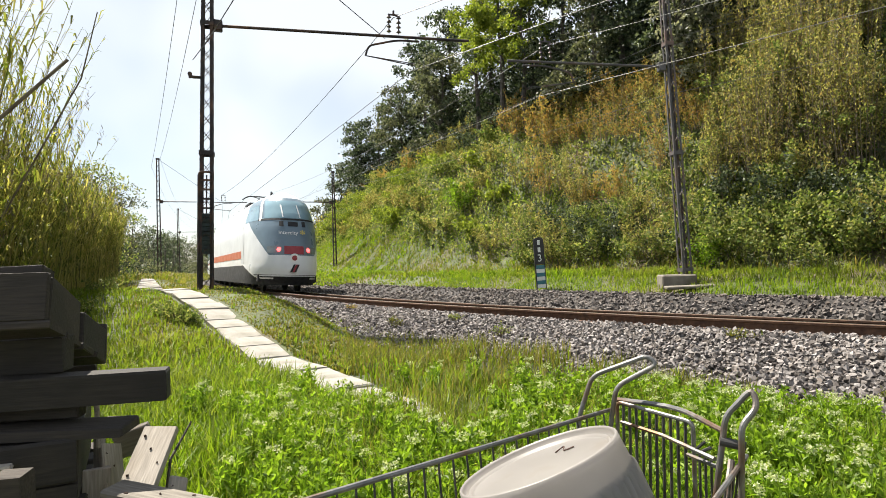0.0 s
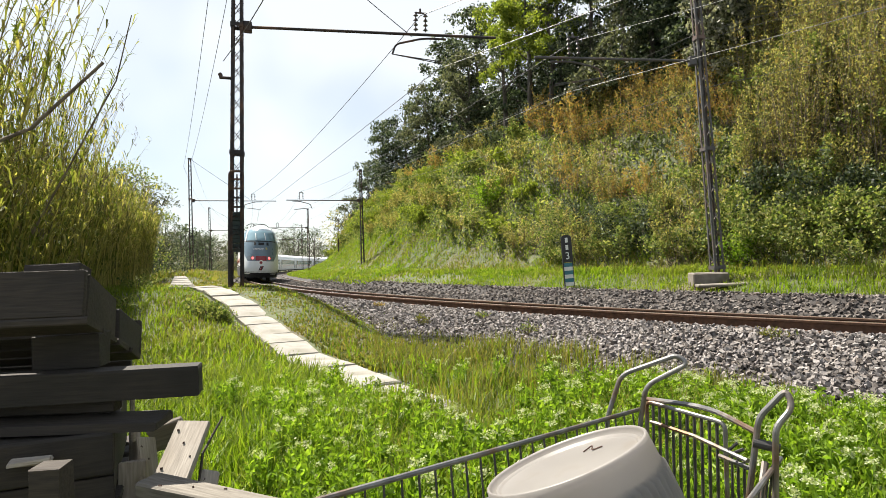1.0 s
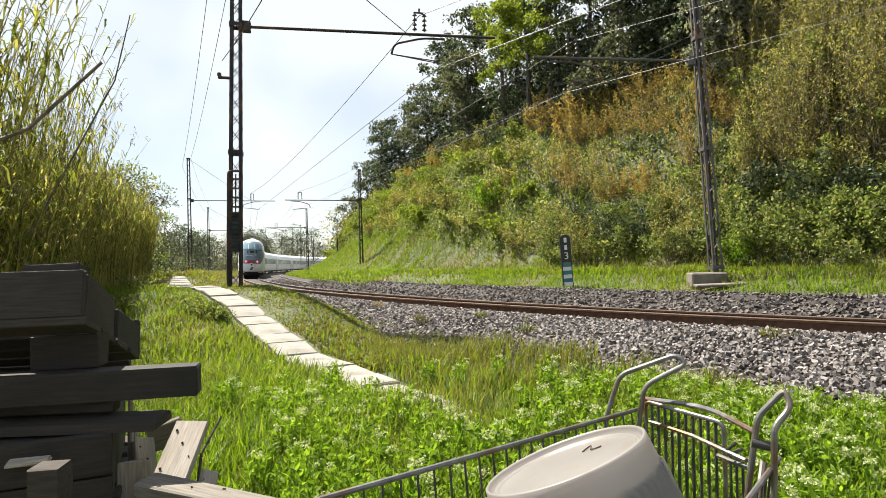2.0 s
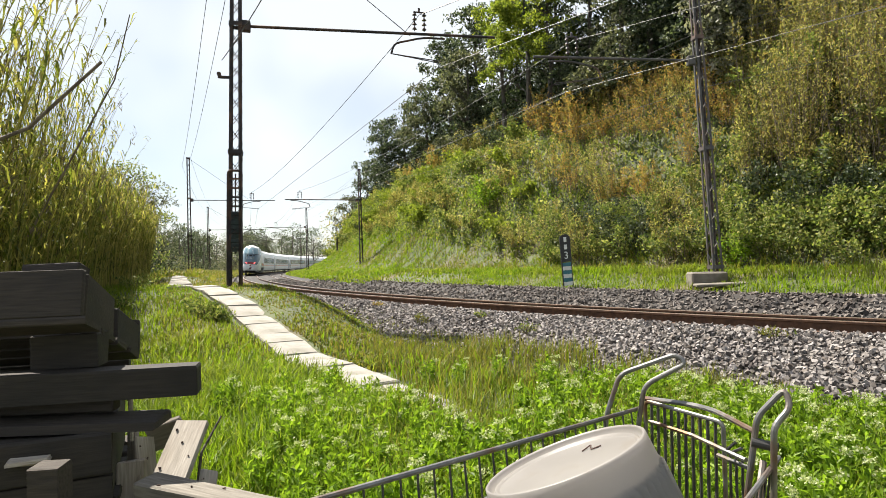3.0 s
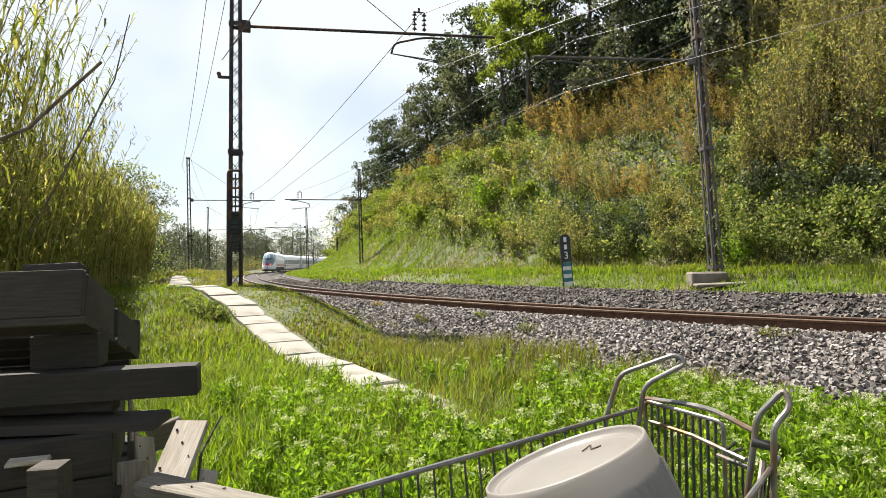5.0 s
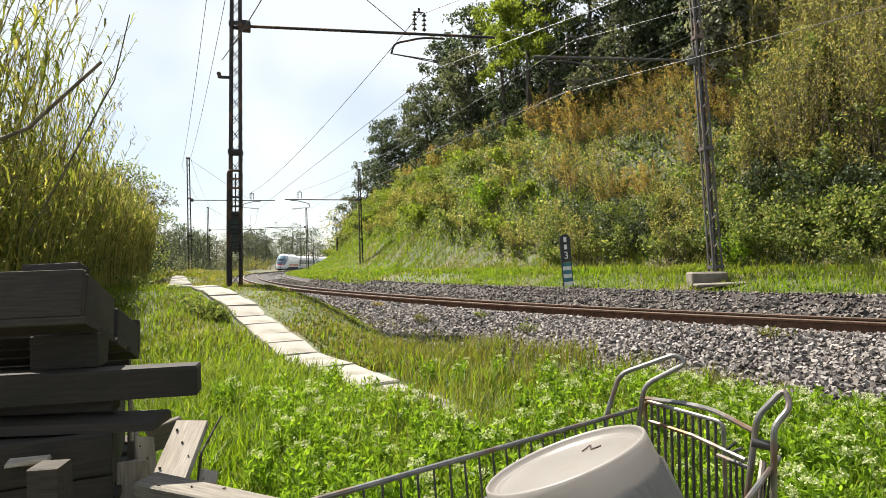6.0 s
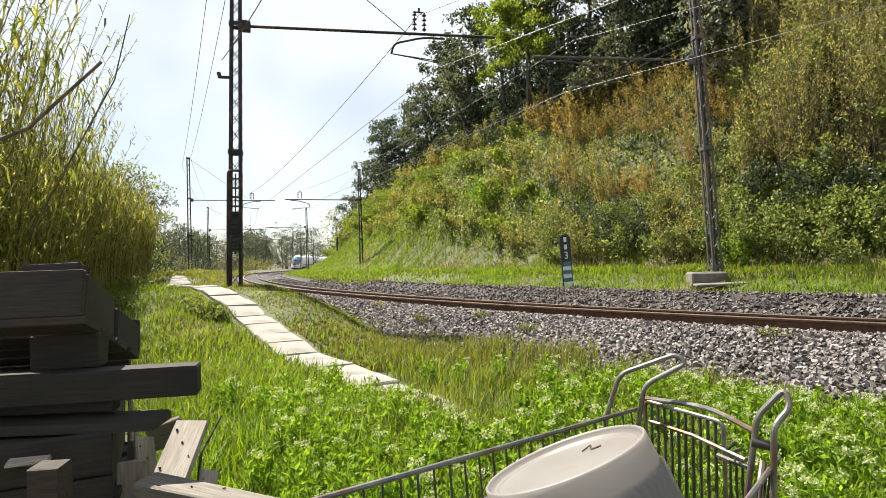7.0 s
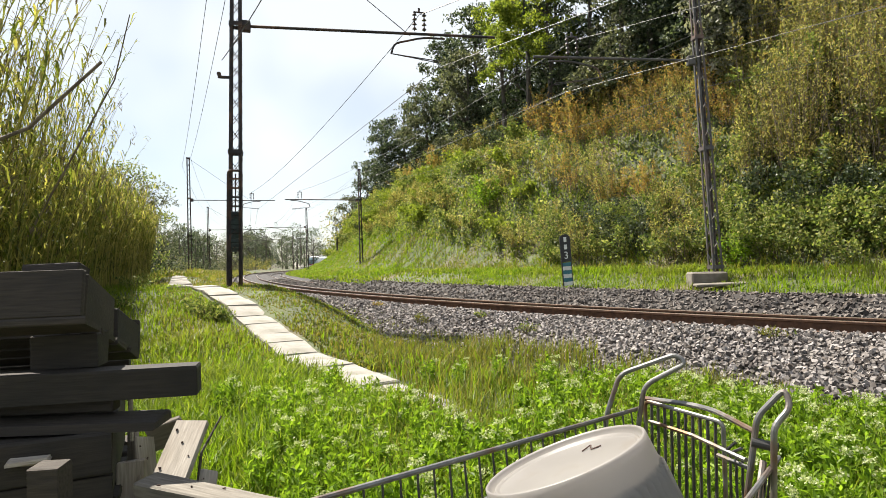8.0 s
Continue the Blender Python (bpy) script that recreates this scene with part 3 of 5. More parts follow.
for k in range(len(fr)):
    bm.faces.new((fr[k], bk[k], bk[(k + 1) % len(fr)], fr[(k + 1) % len(fr)]))
part("number_plate", bm, KM_BLACK, km)
for z in (1.55, 1.32):
    part("worn_mark", box((0.09, 0.008, 0.15), (0, -0.019, z), bevel=0.003), KM_WHITE, km)
text_mesh("3", 0.32, KM_WHITE, "numeral", km, pose(0, -0.018, 1.05, 90, 0, 0))
for i, z in enumerate((0.775, 0.655, 0.535, 0.415, 0.295, 0.175)):
    part("band", box((0.27, 0.03, 0.118), (0, 0, z), bevel=0.004), KM_BLUE if i % 2 == 0 else KM_WHITE, km)


# ---- plants ----
def unit(n):
    v = rng.normal(size=(n, 3))
    return v / np.linalg.norm(v, axis=1)[:, None]


def leaf_quads(pos, length, aspect, up=0.0, droop=0.0):
    """One pointed leaf at each place: (n, 4, 3)."""
    n = len(pos)
    d = unit(n)
    d[:, 2] = d[:, 2] + up
    d /= np.linalg.norm(d, axis=1)[:, None]
    w = np.cross(d, unit(n))
    w /= np.linalg.norm(w, axis=1)[:, None] + 1e-9
    L, W = length[:, None], (length * aspect)[:, None]
    mid = pos + d * L * 0.45
    return np.stack([pos, mid + w * W * 0.5, pos + d * L - np.array([0, 0, 1.0]) * droop * L, mid - w * W * 0.5], 1)


def quads_mesh(name, q, mat):
    n = len(q)
    return mesh_np(name, q.reshape(-1, 3), np.arange(4 * n).reshape(n, 4), mat)


DARK_LEAF = foliage("leaf_evergreen", [(0.022, 0.034, 0.020), (0.055, 0.078, 0.042), (0.12, 0.15, 0.085), (0.03, 0.045, 0.026), (0.22, 0.25, 0.17)], 0.22, 0.38)
OLIVE_LEAF = foliage("leaf_olive", [(0.05, 0.06, 0.04), (0.12, 0.13, 0.085), (0.22, 0.22, 0.15), (0.075, 0.082, 0.055)], 0.3, 0.5)
LIME_LEAF = foliage("leaf_spring", [(0.13, 0.17, 0.025), (0.22, 0.27, 0.04), (0.33, 0.36, 0.06), (0.13, 0.17, 0.03)], 0.45)
BUSH_LEAF = foliage("leaf_bramble", [(0.07, 0.11, 0.03), (0.16, 0.20, 0.055), (0.28, 0.31, 0.09), (0.09, 0.13, 0.042), (0.36, 0.34, 0.14)], 0.42)
RUST_LEAF = foliage("leaf_russet", [(0.30, 0.17, 0.06), (0.44, 0.26, 0.09), (0.27, 0.21, 0.07), (0.38, 0.29, 0.10), (0.14, 0.15, 0.05)], 0.42)
STRAW_LEAF = foliage("leaf_straw", [(0.33, 0.30, 0.10), (0.50, 0.44, 0.18), (0.19, 0.20, 0.06), (0.12, 0.15, 0.045), (0.30, 0.21, 0.08)], 0.4)
PALE_LEAF = foliage("leaf_pale", [(0.26, 0.26, 0.21), (0.36, 0.35, 0.29), (0.16, 0.17, 0.12), (0.06, 0.07, 0.04)], 0.3)
GRASS = foliage("grass_blade", [(0.11, 0.18, 0.016), (0.16, 0.25, 0.022), (0.21, 0.29, 0.03), (0.13, 0.21, 0.018), (0.26, 0.30, 0.06)], 0.5, 0.45, patch=0.6, patch_col=(0.17, 0.17, 0.05), patch_scale=0.35, glow=(1.5, 1.6, 0.6))
DRY_GRASS = foliage("grass_dry", [(0.20, 0.20, 0.06), (0.14, 0.18, 0.04), (0.26, 0.22, 0.10), (0.11, 0.16, 0.03)], 0.45, 0.5, glow=(1.6, 1.5, 0.6))
WEED_LEAF = foliage("weed_leaf", [(0.10, 0.17, 0.02), (0.20, 0.31, 0.035), (0.31, 0.43, 0.07), (0.14, 0.24, 0.03)], 0.5, 0.4, glow=(1.5, 1.6, 0.6))
FLOWER = foliage("flower_white", [(0.50, 0.52, 0.33), (0.62, 0.63, 0.45), (0.36, 0.44, 0.18)], 0.3)
BARK = surface("bark", (0.05, 0.042, 0.034), (0.13, 0.11, 0.09), 5.0, 0.95, 0, 0.8, 0.02, stretch=(4, 4, 0.6))
CANE = foliage("reed_cane", [(0.36, 0.34, 0.08), (0.52, 0.46, 0.15), (0.24, 0.26, 0.06), (0.44, 0.37, 0.13), (0.10, 0.10, 0.04)], 0.3, 0.5, glow=(1.4, 1.4, 0.6))
TWIG = surface("twig_bark", (0.10, 0.075, 0.05), (0.24, 0.19, 0.13), 6.0, 0.9)
REED_LEAF = foliage("reed_leaf", [(0.11, 0.14, 0.03), (0.19, 0.21, 0.05), (0.30, 0.29, 0.09), (0.07, 0.09, 0.03), (0.52, 0.45, 0.18)], 0.44, 0.5, glow=(1.5, 1.6, 0.7))
PLUME = foliage("reed_plume", [(0.16, 0.13, 0.09), (0.11, 0.085, 0.06), (0.22, 0.18, 0.13)], 0.25)


def limbs(bm, base, top, r, n, spread, length):
    """Trunk with side limbs, each ending in a few twigs."""
    base, top = Vector(base), Vector(top)
    pts = [base.lerp(top, t) + Vector((random.uniform(-1, 1), random.uniform(-1, 1), 0)) * 0.12 * (t > 0) * (t < 1) for t in (0, 0.25, 0.5, 0.75, 1)]
    add_tube(bm, pts, r, 7, r * 0.3)
    for i in range(n):
        t = random.uniform(0.25, 0.98)
        p = base.lerp(top, t)
        a = random.uniform(0, 2 * math.pi)
        d = Vector((math.cos(a) * spread, math.sin(a) * spread, random.uniform(0.3, 0.9))).normalized()
        L = length * random.uniform(0.6, 1.1)
        q = p + d * L * 0.5 + Vector((0, 0, 0.05 * L))
        e = p + d * L + Vector((0, 0, 0.2 * L))
        add_tube(bm, [p, q, e], r * 0.38 * (1.1 - 0.5 * t), 5, 0.012)
        for k in range(3):
            w = Vector((random.uniform(-1, 1), random.uniform(-1, 1), random.uniform(0.1, 1))) * L * 0.28
            add_tube(bm, [q.lerp(e, 0.3 * k), q.lerp(e, 0.3 * k) + d * L * 0.2 + w], r * 0.10, 3, 0.006, caps=False)


def crown_places(tall, wide, n, low, blobs, tuft):
    """Leaf places of a crown: limbs' clumps, each made of small tufts with gaps between."""
    half = np.array([wide, wide, tall * (1 - low) * 0.5])
    c = unit(blobs)
    c[:, 2] = np.linspace(-0.95, 0.95, blobs)
    wide_at = np.sqrt(1.05 - np.maximum(c[:, 2], 0) ** 2)
    c[:, :2] *= (rng.uniform(0.35, 0.95, blobs) * wide_at / np.hypot(c[:, 0], c[:, 1]))[:, None]
    c = c * half + np.array([0, 0, tall * (1 + low) * 0.5])
    m = 16
    r = rng.uniform(0.26, 0.46, blobs) * wide
    sub = unit(blobs * m)
    sub[:, 2] = np.abs(sub[:, 2]) * 0.8 - 0.25
    tufts = np.repeat(c, m, 0) + sub * np.repeat(r, m)[:, None] * rng.uniform(0.7, 1.15, (blobs * m, 1))
    pick = rng.integers(0, len(tufts), n)
    return tufts[pick] + rng.normal(0, 1, (n, 3)) * np.array([1, 1, 0.7]) * (tuft * wide * rng.uniform(0.5, 1.2, len(tufts)))[pick][:, None]


def tree(x, y, tall, wide, mat, leaves, label, size=0.16, aspect=0.5, group="trees on the hillside", airy=False, low=0.05):
    z = ground_at(x, y)
    t = tagged(empty("tree", pose(x, y, z - 0.1)), label, "tree", group)
    bm = bmesh.new()
    limbs(bm, (0, 0, 0), (random.uniform(-0.4, 0.4), random.uniform(-0.4, 0.4), tall * 0.86), 0.05 * tall ** 0.8 * 0.6, 14, 1.0, wide * 0.75)
    part("trunk", bm, BARK, t)
    pos = crown_places(tall, wide, leaves, low, 24 if airy else 34, 0.085 if airy else 0.075)
    q = leaf_quads(pos, rng.uniform(0.7, 1.3, leaves) * size, aspect)
    put(new("crown", quads_mesh("crown", q, mat)), t)
    return t


def rods(path, r0, r1):
    """Three-sided tapering rods along (n, k, 3) paths."""
    n, k = path.shape[:2]
    r = np.linspace(1, 0, k)[None, :] * (np.broadcast_to(r0, n) - r1)[:, None] + r1
    ring = [path + np.stack([r * math.cos(a), r * math.sin(a), 0 * r], 2) for a in (0.3, 2.4, 4.5)]
    v = np.stack(ring, 2).reshape(-1, 3)
    base = (np.arange(n)[:, None, None] * k + np.arange(k - 1)[None, :, None]) * 3
    kk = np.arange(3)[None, None, :]
    return v, np.stack([base + kk, base + (kk + 1) % 3, base + 3 + (kk + 1) % 3, base + 3 + kk], 3).reshape(-1, 4)


THICKET = []


def shrub(x, y, r, tall, mat, leaves, label, size=0.12, aspect=0.5, up=0.3, group="shrubs on the bank", stems=16, arch=0.35, jitter=0.10, joined=False):
    """Many thin stems fanning out of the ground, leaves set along them."""
    z = ground_at(x, y)
    a, q = rng.uniform(0, 2 * np.pi, stems), np.sqrt(rng.uniform(0, 1, stems))
    out = np.stack([np.cos(a), np.sin(a), np.zeros(stems)], 1)
    H = tall * rng.uniform(0.5, 1.15, stems) * (1.05 - 0.35 * q)
    k = np.linspace(0, 1, 6)

    def place(i, f):
        side = out[i] * (r * q[i] * (0.55 + 0.45 * f) + arch * r * f ** 2)[:, None]
        side[:, 2] = H[i] * (f * (1 + arch * 0.9) - arch * 0.9 * f ** 3)
        return side
    i = rng.choice(stems, leaves, p=H / H.sum())
    f = rng.uniform(0.08, 1.03, leaves) ** 0.85
    pos = place(i, f) + rng.normal(0, 1, (leaves, 3)) * (jitter * (1.15 - 0.6 * f))[:, None]
    pos[:, 2] = np.maximum(pos[:, 2], 0.02)
    quads = leaf_quads(pos, rng.uniform(0.6, 1.4, leaves) * size, aspect, up)
    if joined:
        THICKET.append((quads + np.array([x, y, z - 0.05]), mat))
        return None
    t = tagged(empty("shrub", pose(x, y, z - 0.05)), label, "shrub", group)
    path = np.stack([place(np.arange(stems), np.full(stems, f)) for f in k], 1)
    v, f = rods(path, rng.uniform(0.008, 0.016, stems), 0.003)
    put(new("stem", mesh_np("stem", v, f, TWIG)), t)
    put(new("leaves", quads_mesh("leaves", quads, mat)), t)
    return t


def plan(bear, d):
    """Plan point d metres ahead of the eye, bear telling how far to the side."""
    return (bear - 784) / 1079.0 * d, d


def uphill(bear, u):
    """Plan point where a line of sight meets the strip u metres from the near track."""
    lo, hi = 6.0, 140.0
    for _ in range(40):
        mid = (lo + hi) / 2
        if offset_of(*plan(bear, mid))[1][0] < u:
            lo = mid
        else:
            hi = mid
    return plan(bear, lo)


EVERGREEN, OLIVE = "dense dark evergreen tree on the hillside", "dark olive-green tree with an airy crown on the hill"
LIME, IVY = "bright yellow-green spring tree among darker ones", "ivy-covered olive-green tree on the hillside"
# bearing, distance from the track, height, width, leaf, leaves, label, airy, foot of the crown
TREES = [
    (622, 13.0, 5.0, 2.2, OLIVE_LEAF, 3000, OLIVE, True, 0.1), (652, 14.5, 7.0, 2.6, DARK_LEAF, 5500, OLIVE, True, 0.1), (690, 15.5, 8.6, 2.9, DARK_LEAF, 7000, OLIVE, True, 0.1),
    (722, 17.0, 9.0, 2.9, DARK_LEAF, 7500, EVERGREEN, False, 0.1), (765, 17.0, 8.5, 2.9, OLIVE_LEAF, 7000, OLIVE, True, 0.1), (800, 18.0, 11.5, 2.8, DARK_LEAF, 8500, EVERGREEN, False, 0.2),
    (835, 16.0, 8.0, 2.6, OLIVE_LEAF, 7000, OLIVE, True, 0.1), (850, 18.0, 12.0, 2.6, DARK_LEAF, 7500, EVERGREEN, False, 0.2), (898, 15.4, 10.5, 1.8, LIME_LEAF, 7000, LIME, True, 0.45),
    (945, 15.2, 10.8, 2.0, LIME_LEAF, 9500, LIME, True, 0.42), (985, 15.0, 9.6, 1.5, LIME_LEAF, 5000, LIME, True, 0.45), (925, 17.5, 10.5, 2.6, DARK_LEAF, 9000, EVERGREEN, False, 0.0),
    (1000, 17.0, 10.5, 2.6, DARK_LEAF, 9000, EVERGREEN, False, 0.0), (1055, 16.5, 9.8, 2.4, DARK_LEAF, 8500, IVY, False, 0.0), (1110, 16.0, 9.2, 2.2, OLIVE_LEAF, 9000, IVY, False, 0.0),
    (1165, 16.5, 9.0, 2.2, DARK_LEAF, 8500, IVY, False, 0.0), (1225, 17.0, 9.0, 2.4, DARK_LEAF, 9000, EVERGREEN, False, 0.0), (1275, 14.0, 5.8, 1.15, PALE_LEAF, 3600, "pale silver-leaved sapling among evergreens", False, 0.25),
    (1315, 14.6, 5.2, 0.9, PALE_LEAF, 2200, "pale silver-leaved sapling among evergreens", False, 0.3), (1300, 17.0, 8.5, 2.4, DARK_LEAF, 9000, EVERGREEN, False, 0.0), (1375, 17.0, 8.0, 2.4, DARK_LEAF, 8000, EVERGREEN, False, 0.0),
    (1460, 17.5, 7.5, 2.6, OLIVE_LEAF, 7000, IVY, False, 0.0), (1560, 17.5, 7.5, 2.6, DARK_LEAF, 6000, EVERGREEN, False, 0.0), (1660, 17.5, 7.0, 2.6, DARK_LEAF, 4500, EVERGREEN, False, 0.0),
    (597, 10.2, 5.0, 2.0, STRAW_LEAF, 500, "nearly bare young tree on the bank", True, 0.1),
]
for bear, u, tall, wide, mat, n, lab, airy, low in TREES:
    tree(*uphill(bear, u), tall, wide, mat, n, lab, size=0.24 if bear < 860 else 0.18, aspect=0.62, airy=airy, low=low)

SHRUBS = {"bramble": (BUSH_LEAF, "green bramble shrub on the bank"), "russet": (RUST_LEAF, "russet-brown dried shrub on the bank"), "straw": (STRAW_LEAF, "straw-coloured twiggy shrub on the bank"),
          "dark": (DARK_LEAF, "dark ivy-covered shrub on the bank"), "lime": (LIME_LEAF, "fresh yellow-green shrub on the bank")}


def bank_shrubs():
    for u in (10.2, 11.2, 12.3, 13.5, 14.8, 16.2, 17.8, 19.4, 21.2):
        for s in np.arange(S_EYE - 18, S_EYE + 84, 1.55):
            ss, uu = s + random.uniform(-0.7, 0.7), u + random.uniform(-0.5, 0.5)
            x, y, _ = along(ss, uu)
            x, y = float(x), float(y)
            bear = 784 + 1079 * x / max(y, 1.0)
            far = y > 32
            if y < 6 or bear > 1700 or (far and random.random() < 0.25) or (u < 10.5 and bear < 980) or (u > 18.5 and random.random() < 0.3):
                continue
            if bear > 1340:
                k = random.choice(["straw", "straw", "straw", "bramble"] if u > 12 else ["bramble", "bramble", "dark", "straw"])
            elif bear > 1235:
                k = random.choice(["russet", "russet", "straw"] if 12.8 < u < 15.5 else (["bramble", "dark", "bramble"] if u < 13 else ["dark", "straw"]))
            elif bear > 930:
                k = random.choice(["russet", "russet", "straw"] if 12 < u < 15.5 else (["bramble", "straw", "dark"] if u < 12 else ["dark", "dark", "straw"]))
            else:
                k = random.choice(["bramble", "russet", "dark", "straw"] if u > 14 else ["lime", "bramble", "lime", "straw"])
            if u > 17:
                k = "dark"
            mat, lab = SHRUBS[k]
            twiggy = k in ("straw", "russet")
            r = random.uniform(0.7, 1.25)
            tall = random.uniform(1.5, 2.7) if twiggy else random.uniform(1.0, 2.0)
            if bear < 960:
                tall *= 0.62 if u < 14 else 0.85
            if u > 17:
                r, tall = r * 1.7, random.uniform(2.6, 4.2)
            shrub(x, y, r, tall, mat, 900 if far or u > 17 else 1600, lab, size=0.24 if u > 17 else (0.17 if far else 0.105), aspect=0.36 if twiggy else 0.62, up=0.8 if twiggy else 0.3,
                  stems=26 if twiggy else 16, arch=0.15 if twiggy else 0.5, jitter=0.08 if twiggy else 0.13, joined=u > 15.5 or y > 44)


bank_shrubs()
leafs = [SHRUBS[k][0] for k in SHRUBS]
everything = np.concatenate([q for q, _ in THICKET])
kind_of = np.concatenate([np.full(len(q), leafs.index(m)) for q, m in THICKET])
tagged(new("thicket", mesh_np("thicket", everything.reshape(-1, 3), np.arange(4 * len(everything)).reshape(-1, 4), leafs, index=kind_of)),
       "dense mixed thicket covering the upper and farther hillside", "thicket", kind="stuff")

for i in range(34):      # ivy and brambles hanging over the foot of the bank
    x, y = uphill(random.uniform(1000, 1640), random.uniform(9.9, 11.6))
    mat, lab = SHRUBS[random.choice(("bramble", "bramble", "dark"))]
    shrub(x, y, random.uniform(0.6, 1.1), random.uniform(0.7, 1.5), mat, 1300, lab, size=0.085, aspect=0.7, stems=14, arch=0.6, jitter=0.14)
shrub(*uphill(1295, 9.7), 0.75, 1.25, WEED_LEAF, 1700, "fresh green leafy bush beside the mast", size=0.085, aspect=0.6, stems=14, arch=0.4, jitter=0.13)
shrub(*uphill(868, 12.0), 1.0, 1.9, WEED_LEAF, 1500, "fresh green leafy bush on the grassy slope", size=0.13, aspect=0.6, stems=14, arch=0.4, jitter=0.16)
for i in range(26):      # tall twiggy thicket high on the bank
    x, y = uphill(1340 + 12 * i + random.uniform(-8, 8), random.choice((12.2, 13.0, 13.8, 14.6)))
    shrub(x, y, random.uniform(0.8, 1.2), random.uniform(3.2, 5.2), STRAW_LEAF, 1700, "tall straw-coloured twiggy thicket on the bank", size=0.095, aspect=0.42, up=0.9, stems=30, arch=0.12, jitter=0.07)


def undergrowth(n, u0, u1):
    s, u = rng.uniform(S_EYE - 18, S_EYE + 80, n), rng.uniform(u0, u1, n)
    x, y, _ = along(s, 0.0)
    x, y = x + np.interp(s, LINE_S, RIGHT[:, 0]) * u, y + np.interp(s, LINE_S, RIGHT[:, 1]) * u
    pos = np.stack([x, y, height(x, y) + rng.uniform(0.0, 0.4, n)], 1)
    q = leaf_quads(pos, rng.uniform(0.10, 0.22, n), 0.6, 0.6)
    tagged(new("undergrowth", quads_mesh("undergrowth", q, BUSH_LEAF)), "tangled ivy and bramble covering the hillside", "undergrowth", kind="stuff")


undergrowth(105000, 10.4, 19.0)


def blades(x, y, tall, wide, lean=0.35, z=None, segs=2):
    """Bent grass blades: two tapering quads each."""
    n = len(x)
    z = surface_at(x, y) if z is None else z
    a = rng.uniform(0, 2 * np.pi, n)
    b = a + rng.uniform(-0.6, 0.6, n) + np.pi / 2
    side = np.stack([np.cos(b), np.sin(b), np.zeros(n)], 1) * (wide / 2)[:, None]
    out = np.stack([np.cos(a), np.sin(a), np.zeros(n)], 1)
    base = np.stack([x, y, z - 0.02], 1)
    k = (lean * rng.uniform(0.2, 1.6, n))[:, None]
    T = tall[:, None]
    up = np.array([0, 0, 1.0])
    mid = base + up * T * 0.55 + out * T * k * 0.3
    tip = base + up * T * (1 - 0.3 * k) + out * T * k
    v = np.stack([base - side, base + side, mid + side * 0.8, mid - side * 0.8, tip + side * 0.12, tip - side * 0.12], 1)
    f = np.array([[0, 1, 2, 3], [3, 2, 4, 5]])
    return v.reshape(-1, 3), (np.arange(n)[:, None, None] * 6 + f[None]).reshape(-1, 4)


PATH_PTS = np.array([(0.55, 4.5), (-0.07, 5.5), (-1.2, 7.7), (-3.2, 11.0), (-4.5, 13.1), (-6.0, 15.2), (-6.9, 16.1), (-7.6, 17.6), (-18.5, 42.5)])


def off_path(x, y, w=0.36):
    best = np.full(len(x), 9.0)
    for a, b in zip(PATH_PTS, PATH_PTS[1:]):
        d = b - a
        t = np.clip(((x - a[0]) * d[0] + (y - a[1]) * d[1]) / (d @ d), 0, 1)
        best = np.minimum(best, np.hypot(x - a[0] - t * d[0], y - a[1] - t * d[1]))
    return best > w


def reed_edge(y):
    return np.interp(y, [0, 7, 14, 24, 40], [-2.6, -5.0, -7.9, -11.6, -19])


def meadow(n, y0, y1, lo, hi, wide, lean, mat, name, label, u_max=0.0, tuft=0.0, x0=-1.0, x1=1.0):
    y = y0 + (y1 - y0) * rng.uniform(0, 1, n)
    x = rng.uniform(x0, x1, n) * y * 0.78 + rng.normal(0, 0.05, n)
    s, u = offset_of(x, y)
    k = (u < verge(s) + u_max + 0.3 * wobble(x, y, 0.5, 1.0) + rng.normal(0, 0.12, n)) & (x > reed_edge(y) - 0.8) & off_path(x, y, 0.36 - 0.30 * (1 - step(5.0, 7.0, y)))
    if mat is GRASS:
        right = x - np.interp(y, PATH_PTS[:7, 1], PATH_PTS[:7, 0])
        k &= (right < 0.2) | (y < 5.5) | (rng.uniform(0, 1, n) < 0.22)
    if tuft:
        k &= wobble(x, y, 0.45, 3.0) + 0.5 * wobble(x, y, 1.7, 1.0) > rng.uniform(-0.9, 0.9 * tuft, n)
    x, y = x[k], y[k]
    n = len(x)
    t = rng.uniform(lo, hi, n) * (1 + 0.25 * wobble(x, y, 1.1, 5.0)) * (1 - 0.6 * step(9, 13, y) * step(-9, -5.5, u[k]))
    v, f = blades(x, y, t, rng.uniform(0.7, 1.3, n) * wide, lean)
    ob = new(name, mesh_np(name, v, f, mat))
    return tagged(ob, label, "grass", kind="stuff")


meadow(44000, 2.4, 7.5, 0.16, 0.36, 0.013, 0.5, GRASS, "meadow_grass", "lush sunlit green meadow grass")
meadow(52000, 6.5, 17, 0.14, 0.30, 0.019, 0.5, GRASS, "meadow_grass", "lush sunlit green meadow grass")
meadow(30000, 15, 45, 0.12, 0.30, 0.04, 0.5, DRY_GRASS, "meadow_grass", "yellowish-green grass on the distant bank")
meadow(34000, 3.4, 14, 0.16, 0.36, 0.011, 0.35, DRY_GRASS, "dry_grass", "thin straw-coloured grass beside the ballast", u_max=0.25, tuft=0.25, x0=-0.15)

meadow(44000, 8, 21, 0.06, 0.15, 0.03, 0.6, DRY_GRASS, "dry_grass", "short yellowed grass on the stony bank", u_max=0.2, x0=-0.6, x1=0.1)

